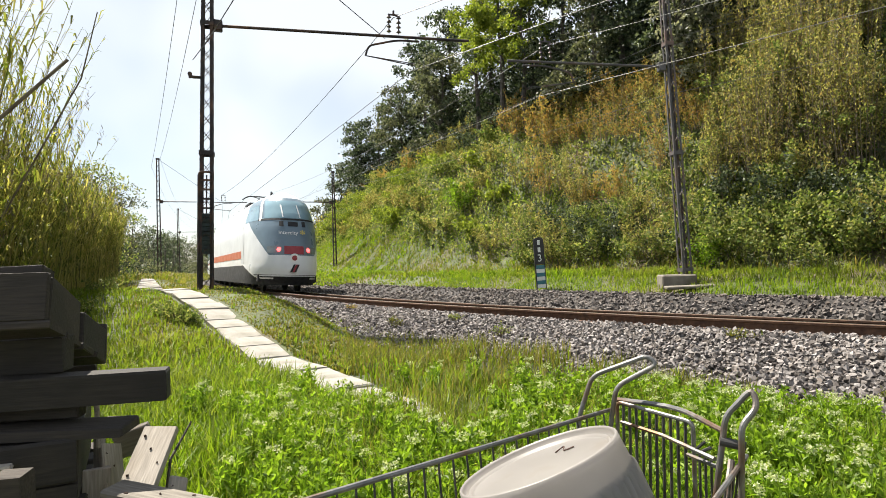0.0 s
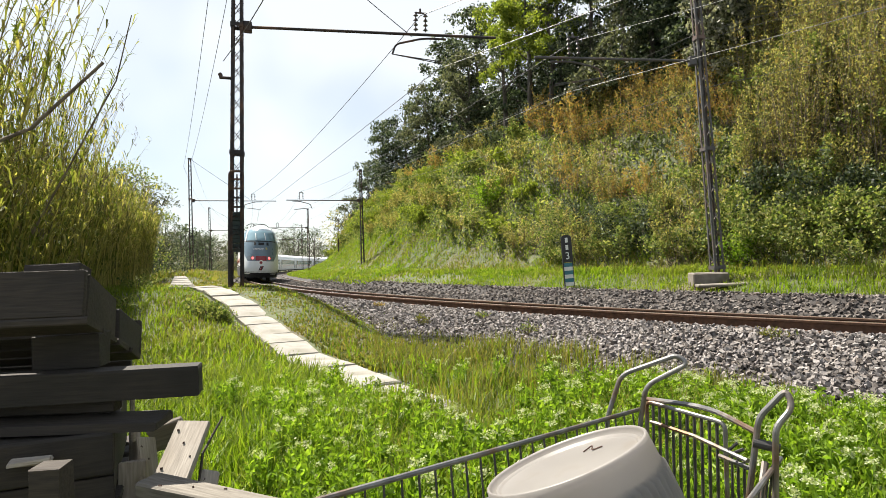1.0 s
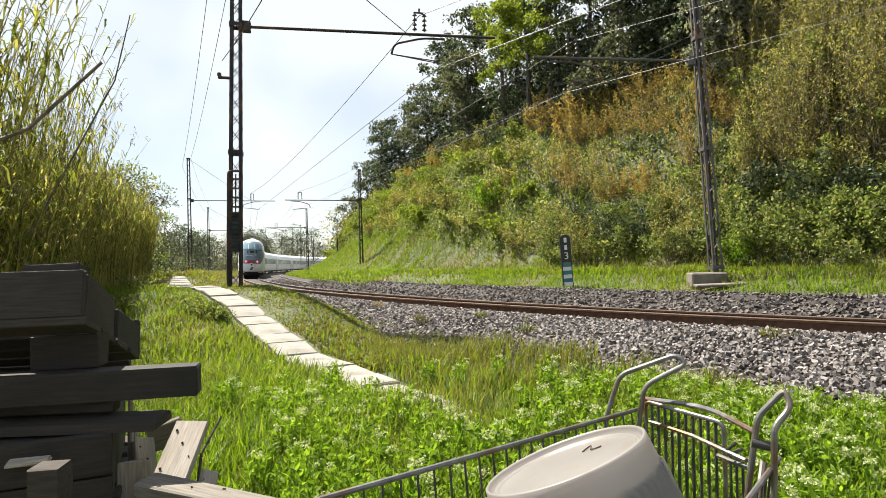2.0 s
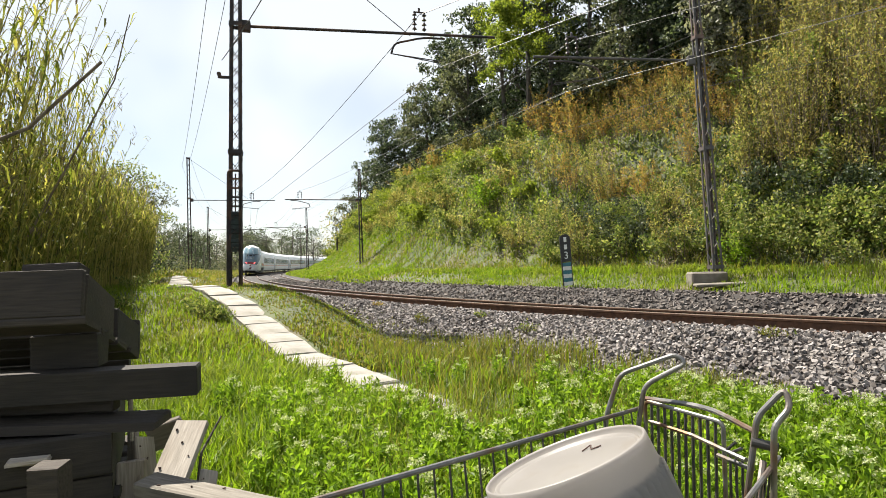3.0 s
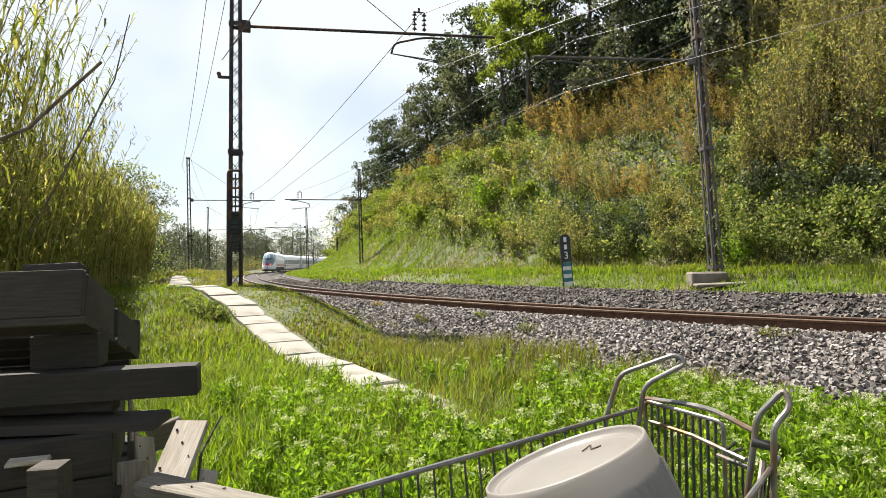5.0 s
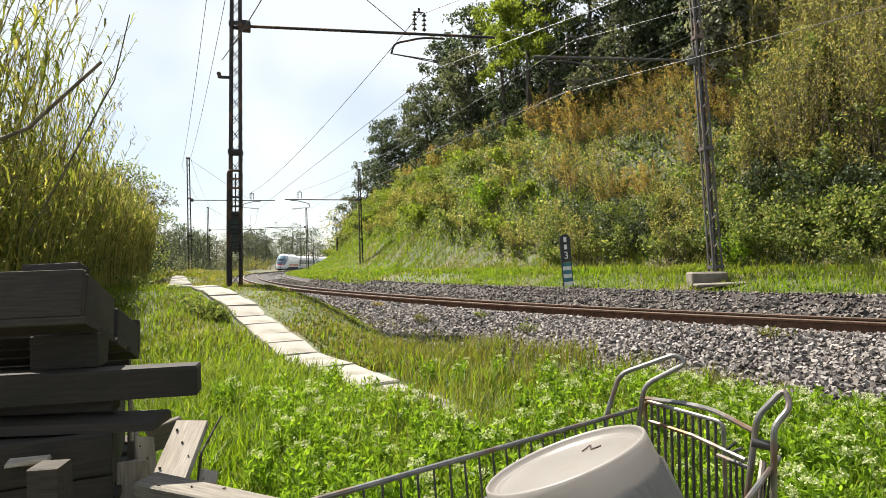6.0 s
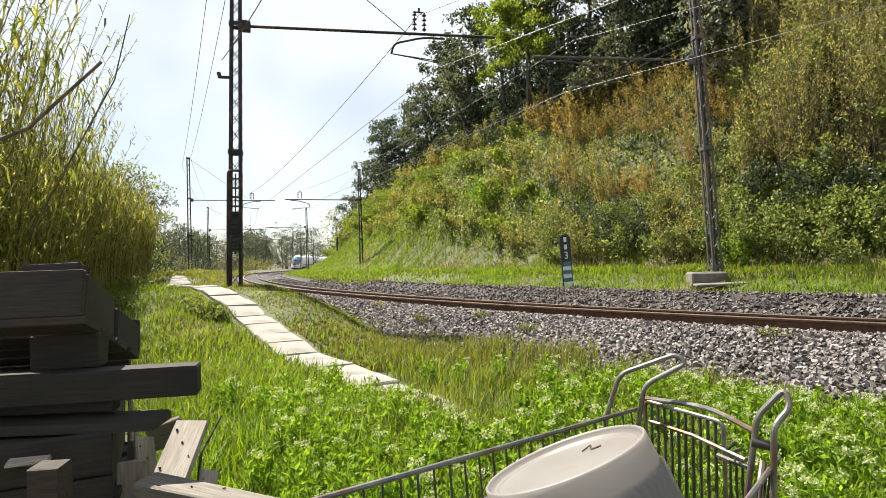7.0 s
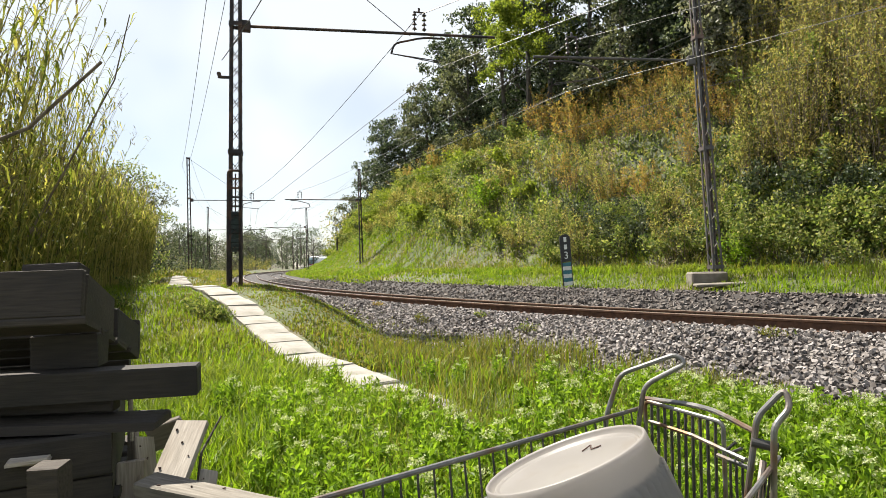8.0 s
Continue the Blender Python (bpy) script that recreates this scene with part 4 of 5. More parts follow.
a, r = rng.uniform(0, 2 * np.pi, 12000), 5.0 * np.sqrt(rng.uniform(0, 1, 12000))
gx, gy = r * np.cos(a), r * np.sin(a)
ok = (gy < 2.6) & ((np.abs(gx + 1.35) > 0.75) | (np.abs(gy - 2.1) > 0.6))
v, f = blades(gx[ok], gy[ok], rng.uniform(0.12, 0.3, ok.sum()), np.full(ok.sum(), 0.014), 0.5)
tagged(new("meadow_grass", mesh_np("meadow_grass", v, f, GRASS)), "lush sunlit green meadow grass", "grass", kind="stuff")


def bank_grass(n, u0, u1, s0, s1, lo, hi, wide, mat, label):
    s, u = rng.uniform(s0, s1, n), rng.uniform(u0, u1, n)
    x, y, _ = along(s, 0.0)
    x, y = x + np.interp(s, LINE_S, RIGHT[:, 0]) * u, y + np.interp(s, LINE_S, RIGHT[:, 1]) * u
    v, f = blades(x, y, rng.uniform(lo, hi, n) * (1 + 0.4 * wobble(x, y, 1.5)), rng.uniform(0.7, 1.3, n) * wide, 0.6)
    return tagged(new("bank_grass", mesh_np("bank_grass", v, f, mat)), label, "grass", kind="stuff")


bank_grass(30000, 6.3, 12.0, S_EYE - 16, S_EYE + 20, 0.12, 0.28, 0.025, GRASS, "bright green grass at the foot of the hill")
bank_grass(16000, 6.3, 16.0, S_EYE + 16, S_EYE + 75, 0.10, 0.26, 0.07, GRASS, "bright green grass on the slope of the bank")
bank_grass(16000, -16.0, -2.2, S_EYE + 30, S_EYE + 130, 0.2, 0.55, 0.10, DRY_GRASS, "rough yellowish grass beside the far line")
bank_grass(14000, 5.3, 11.0, S_EYE + 30, S_EYE + 130, 0.15, 0.35, 0.09, GRASS, "bright green grass on the slope of the far bank")
bank_grass(20000, 8.0, 12.6, S_EYE + 4, S_EYE + 62, 0.12, 0.30, 0.05, GRASS, "bright green grass on the slope of the bank")
bank_grass(3500, 9.0, 12.5, S_EYE + 2, S_EYE + 50, 0.15, 0.4, 0.03, DRY_GRASS, "bleached dead grass hanging on the bank")
bank_grass(10000, 8.5, 15.0, S_EYE - 16, S_EYE + 40, 0.25, 0.6, 0.03, DRY_GRASS, "tangled straw-coloured grass on the bank")


# giant reeds
def reeds():
    n = 3100
    y = 5.2 + 26 * rng.uniform(0, 1, n) ** 1.25
    x = reed_edge(y) - rng.exponential(0.8, n) - 0.1
    k = (x > -0.86 * y - 1.0) & (x > -22)
    x, y = x[k], y[k]
    n = len(x)
    edge = np.clip((reed_edge(y) - x) / 1.5, 0, 1)
    tall = rng.uniform(1.9, 3.0, n) + 0.55 * edge + 0.2 * wobble(x, y, 2.0)
    lean = rng.normal(0, 0.045, (n, 2)) + np.array([0.045, 0.0])
    high = (y < 15) & (rng.uniform(0, 1, n) < 0.26)      # the tallest canes stand thinly over the rest
    tall[high] = rng.uniform(3.6, 5.4, high.sum()) * (1 - 0.22 * step(9, 14, y[high]))
    t = np.linspace(0, 1, 8)
    sway = (t + 1.3 * t ** 3)[None, :, None] * lean[:, None, :] * tall[:, None, None]
    path = np.concatenate([np.stack([x, y], 1)[:, None, :] + sway, (height(x, y)[:, None] + tall[:, None] * t)[:, :, None]], 2)
    v, f = rods(path, rng.uniform(0.008, 0.014, n), 0.003)
    bed = tagged(empty("reed_bed"), "dense stand of tall yellow-green giant reeds", "reeds", kind="stuff")
    put(new("canes", mesh_np("canes", v, f, CANE)), bed)
    m = 24
    tt = rng.uniform(0.04, 1.0, (n, m)) ** 0.8
    pos = np.stack([np.array([np.interp(tt[i], t, path[i, :, c]) for i in range(n)]) for c in range(3)], 2).reshape(-1, 3)
    N = len(pos)
    L = rng.uniform(0.18, 0.46, N) * (1.1 - 0.4 * tt.ravel())
    a = rng.uniform(0, 2 * np.pi, N)
    out = np.stack([np.cos(a), np.sin(a), np.zeros(N)], 1)
    side = np.stack([-np.sin(a), np.cos(a), np.zeros(N)], 1) * rng.uniform(0.008, 0.016, N)[:, None]
    up = np.array([0, 0, 1.0])
    rise = rng.uniform(0.35, 1.3, N)[:, None]
    mid = pos + out * L[:, None] * 0.28 + up * L[:, None] * 0.55 * rise
    tip = pos + out * L[:, None] * 0.62 + up * L[:, None] * (0.85 * rise - 0.28)
    v = np.stack([pos - side * 0.6, pos + side * 0.6, mid + side, mid - side, tip + side * 0.1, tip - side * 0.1], 1)
    f = (np.arange(N)[:, None, None] * 6 + np.array([[0, 1, 2, 3], [3, 2, 4, 5]])[None]).reshape(-1, 4)
    put(new("blades", mesh_np("blades", v.reshape(-1, 3), f, REED_LEAF)), bed)
    tips = path[rng.uniform(0, 1, n) < 0.22, -1]
    P = np.repeat(tips, 22, 0) + rng.normal(0, 1, (len(tips) * 22, 3)) * np.array([0.028, 0.028, 0.12])
    put(new("plumes", quads_mesh("plumes", leaf_quads(P, rng.uniform(0.05, 0.12, len(P)), 0.18, 1.2), PLUME)), bed)
    # two old canes fallen across the others
    part("fallen_cane", tube([(-4.95, 5.2, 1.7), (-4.2, 6.2, 2.45), (-3.55, 6.4, 3.18)], 0.024, 7, 0.016), TWIG, bed, "thick brown fallen cane")
    part("fallen_cane", tube([(-4.9, 7.2, 1.4), (-4.45, 7.3, 2.3), (-3.95, 7.4, 3.3), (-3.75, 7.4, 4.1)], 0.014, 6, 0.006), TWIG, bed, "thin brown leaning cane")


reeds()


# flowering weeds in front of the path
def weed_mesh(tall, share):
    n_st, qs, fl = 8, [], []
    for i in range(n_st):
        a, lean = random.uniform(0, 6.28), random.uniform(0.05, 0.4)
        tip = np.array([math.cos(a) * lean, math.sin(a) * lean, random.uniform(0.75, 1.05)]) * tall
        b = np.array([math.cos(a), math.sin(a), 0]) * 0.03
        m = 28
        t = np.linspace(0.1, 0.95, m)
        P = b + t[:, None] * (tip - b)
        L = (0.082 - 0.032 * t) * rng.uniform(0.8, 1.25, m) * tall / 0.4
        q = leaf_quads(P, L, 0.34, 0.8, 0.1)
        qs.append(q)
        st = np.array([b, b + [0.007, 0, 0], tip + [0.004, 0, 0], tip])[None]
        qs.append(st)
        if random.random() < share:
            for k in range(4):
                P = tip + rng.normal(0, 1, 3) * np.array([0.022, 0.022, 0.01]) + rng.normal(0, 1, (16, 3)) * np.array([0.011, 0.011, 0.007])
                fl.append(leaf_quads(P, rng.uniform(0.010, 0.018, 16), 0.9, 0.6))
    q = np.concatenate(qs + fl)
    n = len(q)
    idx = np.zeros(n, int)
    nf = sum(len(f) for f in fl)
    if nf:
        idx[-nf:] = 1
    return mesh_np("weed", q.reshape(-1, 3), np.arange(4 * n).reshape(n, 4), [WEED_LEAF, FLOWER], index=idx)


def weeds():
    meshes = [weed_mesh(random.uniform(0.30, 0.42), (0.0, 0.03, 0.10, 0.26)[i % 4]) for i in range(8)]
    spots = []
    tries = 0
    while len(spots) < 290 and tries < 20000:
        tries += 1
        d = random.uniform(2.7, 7.5)
        bear = random.uniform(380, 1600)
        x, y = plan(bear, d)
        s, u = offset_of(x, y)
        yy = 466 + 1.4 * 1079 / d
        zone = (yy > 735 + 0.25 * max(0, bear - 700) and 480 < bear < 1050) or (bear > 1230 and yy > 740) or (900 < bear < 1230 and yy > 715 and random.random() < 0.3)
        if u[0] > verge(s[0]) - 0.25 or not (zone or random.random() < 0.05) or not off_path(np.array([x]), np.array([y]), 0.2)[0]:
            continue
        if all((x - a) ** 2 + (y - b) ** 2 > 0.017 for a, b in spots):
            spots.append((x, y))
    for i, (x, y) in enumerate(spots):
        o = new("weed", meshes[random.choice((2, 3, 6, 7)) if x > 1.3 or y > 4.4 else random.randrange(8)])
        k = random.uniform(0.75, 1.15)
        o.matrix_basis = pose(x, y, float(surface_at(x, y)[0]) - 0.01, 0, 0, random.uniform(0, 360)) @ Matrix.Diagonal((k, k, k, 1))
        tagged(o, "leafy green weed with small cream-white flower heads", "weed", "weeds in the meadow")


weeds()

for bear, d, r, lab in ((366, 12.1, 0.26, "dark leafy bush beside the slab path"), (388, 11.8, 0.20, "dark leafy bush beside the slab path"), (345, 12.4, 0.22, "dark leafy bush beside the slab path"), (240, 15.5, 0.45, "low green bush at the foot of the reeds"), (200, 12.5, 0.4, "low green bush at the foot of the reeds")):
    shrub(*plan(bear, d), r, r * 1.2, BUSH_LEAF, 900, lab, size=0.055, aspect=0.5, up=0.6, group="bushes by the path", jitter=0.05)
for i in range(16):     # small sprigs rooted in the ballast
    x, y, _ = along(S_EYE + random.uniform(-9, 12), random.choice((-1.5, -1.7, -2.4, -3.2, -3.8)) + random.uniform(-0.2, 0.2))
    x, y = float(x), float(y)
    bz = float(np.interp(offset_of(x, y)[1][0], [b[0] for b in BED], [b[1] for b in BED]))
    t = shrub(x, y, random.uniform(0.10, 0.22), random.uniform(0.12, 0.24), random.choice([RUST_LEAF, BUSH_LEAF, DRY_GRASS]), 140, "small reddish-green sprig growing in the ballast", size=0.045, aspect=0.4, up=0.8, group="sprigs in the ballast", jitter=0.02)
    t.location.z = bz


# trees beyond the curve and behind the reeds
for bear, d, tall, wide, n, mat in ((228, 34, 6.4, 2.4, 4200, BUSH_LEAF), (185, 30, 5.6, 2.2, 3000, OLIVE_LEAF), (262, 42, 6.2, 2.3, 3600, OLIVE_LEAF), (284, 56, 5.4, 2.4, 2800, DARK_LEAF), (262, 40, 4.0, 2.2, 2600, DARK_LEAF)):
    tree(*plan(bear, d), tall, wide, mat, n, "rounded grey-green tree behind the reeds", size=0.15, group="trees behind the reeds", airy=True)
for bear, d, tall in ((318, 84, 7.0), (329, 90, 7.6), (344, 96, 6.6), (360, 100, 7.0), (372, 104, 6.4)):
    tree(*plan(bear, d), tall, 1.6, DARK_LEAF, 1100, "dark ivy-clad trunk with bare twigs beyond the path", size=0.24, group="trees beyond the path", airy=True)


def far_scrub(n, d0, d1, tall, label, mats):
    for i in range(n):
        x, y = plan(random.uniform(255, 575), random.uniform(d0, d1))
        if -8 < offset_of(x, y)[1][0] < 13:
            continue
        shrub(x, y, random.uniform(2.2, 3.6), tall * random.uniform(0.7, 1.2), random.choice(mats), 520, label, size=0.36, aspect=0.4, up=0.7, stems=24, arch=0.15, jitter=0.35, group="scrub beyond the path")


far_scrub(34, 62, 110, 2.2, "straggling olive scrub along the far bank", [OLIVE_LEAF, STRAW_LEAF, BUSH_LEAF])
far_scrub(60, 150, 190, 4.4, "brownish reed scrub beyond the curve", [OLIVE_LEAF, STRAW_LEAF, OLIVE_LEAF])
for i in range(64):
    x, y = plan(random.uniform(265, 575), random.uniform(196, 250))
    tree(x, y, random.uniform(9, 15), random.uniform(3.6, 5.2), random.choice([OLIVE_LEAF, DARK_LEAF, DARK_LEAF]), 1300, "half-bare dark tree on the plain beyond the curve", size=0.40, group="trees beyond the curve", airy=True)


# ---- train ----
SILVER = plain("train_silver", (0.72, 0.74, 0.76), 0.32, 0.0, spot=0.06, scale=1.5)
SLATE = plain("train_slate", (0.14, 0.20, 0.25), 0.3, 0.0, spot=0.08, scale=2.0)
# the sky's reflection is painted in as a pale blue base colour
SKY_GLASS = plain("train_glass_sky_blue", (0.22, 0.34, 0.40), 0.05, 0.0, spot=0.1, scale=1.2)
WHITE_P = plain("train_white", (0.78, 0.78, 0.77), 0.35, spot=0.05, scale=2.0)
ORANGE = plain("train_orange", (0.52, 0.13, 0.05), 0.4, spot=0.06, scale=2.0)
SKIRT = plain("train_underframe", (0.022, 0.022, 0.024), 0.75, spot=0.2, scale=5.0)
REDLIGHT = plain("tail_light", (1.0, 0.06, 0.06), 0.3, emit=2.5)
REDPANEL = plain("red_panel", (0.30, 0.02, 0.03), 0.35)
LENS = plain("lamp_lens", (0.22, 0.25, 0.27), 0.1)
BAND = plain("coach_window_band", (0.03, 0.04, 0.045), 0.25)
YELLOW = plain("train_yellow", (0.65, 0.50, 0.08), 0.4)

NOSE_Z = [0.32, 0.6, 0.9, 1.3, 1.8, 2.4, 2.9, 3.4, 3.7, 3.95]
NOSE_Y = [0.45, 0.12, 0.0, 0.05, 0.22, 0.50, 0.80, 1.25, 1.7, 2.5]


def half_width(z):
    if z < 0.9:
        return 1.40 + 0.06 * (z - 0.3) / 0.6
    if z < 2.3:
        return 1.46
    if z < 3.2:
        return 1.46 - 0.17 * ((z - 2.3) / 0.9) ** 1.6
    return 1.29 * math.sqrt(max(0.0, 1 - ((z - 3.2) / 0.76) ** 2)) ** 1.1


def skin(u, z, off=0.0, length=20.0):
    """Point on the power car's skin; |u| < 1 goes round the nose, beyond it along the side."""
    w, yf, ln, n = half_width(z), float(np.interp(z, NOSE_Z, NOSE_Y)), 3.4, 2.45
    if abs(u) <= 1:
        a = u * math.pi / 2
        x = w * math.copysign(abs(math.sin(a)) ** (2 / n), u)
        y = yf + ln - ln * abs(math.cos(a)) ** (2 / n)
        c = Vector((0, yf + ln + 2.0, min(z, 2.0)))
    else:
        x = math.copysign(w, u)
        y = yf + ln + (abs(u) - 1) / 4.0 * (length - yf - ln)
        c = Vector((0, y, min(z, 2.0)))
    p = Vector((x, y, z * 1.13))
    return p + (p - c).normalized() * off


def skin_patch(us, zs, off, limits=None):
    """Grid on the skin; limits(z) narrows u at each level."""
    bm = bmesh.new()
    rows = []
    for z in zs:
        lo, hi = limits(z) if limits else (us[0], us[-1])
        rows.append([bm.verts.new(skin(lo + (hi - lo) * k / (len(us) - 1) if limits else us[k], z, off)) for k in range(len(us))])
    for a, b in zip(rows, rows[1:]):
        for k in range(len(us) - 1):
            bm.faces.new((a[k], a[k + 1], b[k + 1], b[k]))
    return bm


def skin_band(us, low, high, off, n=3):
    """Strip of the skin between two levels that vary along it."""
    bm = bmesh.new()
    rows = [[bm.verts.new(skin(u, low(u) + (high(u) - low(u)) * k / n, off)) for u in us] for k in range(n + 1)]
    for a, b in zip(rows, rows[1:]):
        for k in range(len(us) - 1):
            bm.faces.new((a[k], a[k + 1], b[k + 1], b[k]))
    return bm


def span(a, b, n):
    return [a + (b - a) * i / n for i in range(n + 1)]


def bogie(parent, y):
    b = part("bogie", box((2.2, 3.2, 0.28), (0, y, 0.58), bevel=0.05), SKIRT, parent)
    for dy in (-1.4, 1.4):
        for sx in (-1, 1):
            bm = bmesh.new()
            add_tube(bm, [(sx * 0.69, y + dy, 0.5), (sx * 0.82, y + dy, 0.5)], 0.5, 20)
            part("wheel", bm, SKIRT, b)


def power_car():
    car = tagged(empty("power_car"), "silver and slate streamlined power car at the train's tail", "train")
    side = span(1.0, 5.0, 12)
    us = [-u for u in side[::-1]] + span(-1, 1, 32)[1:-1] + side
    zs = span(0.6, 3.2, 20)[:-1] + [3.2 + 0.76 * math.sin(i / 10 * math.pi / 2) for i in range(11)]
    part("body", skin_patch(us, zs, 0.0), SILVER, car, smooth=True)
    part("rear_wall", box((2.5, 0.06, 3.0), (0, 19.96, 2.2), bevel=0.02), SKIRT, car)
    part("skirt", skin_patch(us, span(0.28, 0.66, 4), 0.004, None), SKIRT, car, smooth=True)
    part("underframe", box((2.5, 18.6, 0.35), (0, 10.6, 0.6), bevel=0.04), SKIRT, car)
    def swoop(u):
        return 0.50 + 0.52 * float(step(0.55, 1.22, abs(u)))
    for sgn in (-1, 1):
        us1 = [sgn * v for v in span(0.3, 1.3, 14) + span(1.3, 5.0, 10)[1:]]
        part("valance", skin_band(us1, lambda u: 0.30, swoop, 0.014), SKIRT, car, "dark lower valance", smooth=True)
        part("waist_line", skin_band(us1, swoop, lambda u: swoop(u) + 0.055, 0.016), WHITE_P, car, "white waist line", smooth=True)
        part("stripe", skin_patch(span(1.35 * sgn, 5.0 * sgn, 14), span(1.30, 1.62, 2), 0.01), ORANGE, car, "orange-red stripe")
        part("stripe", skin_patch(span(1.35 * sgn, 5.0 * sgn, 14), span(1.08, 1.27, 2), 0.01), WHITE_P, car, "white stripe")
        part("cab_door", skin_patch(span(1.16 * sgn, 1.27 * sgn, 2), span(1.1, 2.9, 6), 0.012), SILVER, car)
    part("front_mask", skin_patch(span(-1, 1, 26), span(1.38, 3.62, 18), 0.010, lambda z: (-(0.40 + 0.55 * min(1, max(0, (z - 1.38) / 1.5))) , 0.40 + 0.55 * min(1, max(0, (z - 1.38) / 1.5)))), SLATE, car, smooth=True)
    part("windscreen", skin_patch(span(-1, 1, 14), span(2.78, 3.50, 6), 0.022, lambda z: (-0.42 - 0.02 * z, 0.42 + 0.02 * z)), SKY_GLASS, car, "wide raked windscreen tinted with the sky's reflection", smooth=True)
    for sgn in (-1, 1):
        part("side_window", skin_patch(span(0, 1, 6), span(2.72, 3.35, 4), 0.02, lambda z: (sgn * 0.62, sgn * (1.03 - 0.13 * (z - 2.7)))), SKY_GLASS, car, smooth=True)
        part("window_post", skin_patch(span(0, 1, 2), span(2.70, 3.56, 5), 0.026, lambda z: (sgn * (0.515 + 0.005 * z), sgn * (0.575 + 0.005 * z))), WHITE_P, car, smooth=True)
        part("wiper", skin_patch([0, 1], span(2.80, 3.3, 3), 0.05, lambda z: (sgn * 0.12 - 0.05 + 0.06 * (3.3 - z), sgn * 0.12 - 0.03 + 0.06 * (3.3 - z))), WHITE_P, car)
        part("wiper_hub", skin_patch(span(0, 1, 2), span(2.45, 2.66, 2), 0.03, lambda z: (sgn * 0.16 - 0.035, sgn * 0.16 + 0.035)), SKIRT, car)
        lamp = part("headlamp", skin_patch(span(0, 1, 4), span(1.46, 1.70, 2), 0.025, lambda z: (sgn * 0.16, sgn * 0.43)), LENS, car)
        bm = bmesh.new()
        p = skin(sgn * 0.215, 1.58, 0.0)
        add_tube(bm, [p + Vector((0, 0.02, 0)), p + Vector((0, -0.06, 0.0))], 0.085, 16)
        part("tail_light", bm, REDLIGHT, lamp, "glowing red tail light")
    part("grille", skin_patch(span(-0.13, 0.13, 6), span(1.42, 1.72, 3), 0.026), REDPANEL, car, "dark red coupler hatch")
    part("window_sill", skin_patch(span(-0.62, 0.62, 14), span(2.70, 2.76, 1), 0.03), SKIRT, car)
    part("vent", skin_patch(span(-0.06, 0.06, 4), span(2.46, 2.64, 2), 0.028), SKIRT, car)
    p = skin(0.0, 1.28, 0.0)
    ring = part("emblem", revolve([(0.11, -0.03), (0.11, 0.03), (0.185, 0.03), (0.185, -0.03)], 28), WHITE_P, car, "round emblem with a white ring", at=Matrix.Translation(p) @ pose(0, -0.02, 0, 90, 0, 0))
    part("emblem_disc", revolve([(0.0001, 0.02), (0.115, 0.02), (0.115, -0.02)], 24), REDPANEL, ring)
    for k, (c, dx) in enumerate(((SKIRT, -0.06), (REDPANEL, 0.03), (SKIRT, 0.1))):
        bm = bmesh.new()
        pts = [(dx - 0.11, 0.86), (dx - 0.03, 0.86), (dx + 0.11, 1.18), (dx + 0.03, 1.18)]
        f = [bm.verts.new((x, -0.022, z)) for x, z in pts]
        b = [bm.verts.new((x, 0.03, z)) for x, z in pts]
        bm.faces.new(f)
        for i in range(4):
            bm.faces.new((f[i], b[i], b[(i + 1) % 4], f[(i + 1) % 4]))
        part("badge_bar", bm, c, car)
    q = (skin(0.0, 2.12, 0.03), skin(0.0, 2.30, 0.03))
    slope = math.degrees(math.atan2(q[1].z - q[0].z, q[1].y - q[0].y))
    text_mesh("intercity", 0.24, WHITE_P, "lettering", car, Matrix.Translation((q[0] + q[1]) / 2 + Vector((-0.22, -0.03, 0))) @ pose(0, 0, 0, slope, 0, 0))
    text_mesh("*", 0.5, YELLOW, "sun_mark", car, Matrix.Translation((q[0] + q[1]) / 2 + Vector((0.38, -0.03, -0.06))) @ pose(0, 0, 0, slope, 0, 0))
    # folded pantograph and roof gear
    pg = part("pantograph_base", box((1.4, 1.6, 0.12), (0, 9.0, 4.50), bevel=0.02), SKIRT, car)
    for sx in (-1, 1):
        part("lower_arm", tube([(sx * 0.3, 9.7, 4.55), (sx * 0.2, 8.1, 4.78)], 0.03, 6), SKIRT, pg)
        part("upper_arm", tube([(sx * 0.2, 8.1, 4.78), (sx * 0.4, 9.1, 4.98)], 0.025, 6), SKIRT, pg)
    part("collector", tube(rounded([(-0.95, 9.1, 4.78), (-0.65, 9.1, 5.0), (0.65, 9.1, 5.0), (0.95, 9.1, 4.78)], 0.2), 0.035, 6), SKIRT, pg)
    for y in (11.5, 14.0, 16.5):
        part("roof_box", box((1.3, 1.7, 0.22), (0, y, 4.5), bevel=0.05), SILVER, car)
    part("horn", tube([(-0.5, 3.0, 4.3), (-0.5, 3.0, 4.52)], 0.035, 6), SKIRT, car)
    for y in (4.2, 15.8):
        bogie(car, y)
    return car


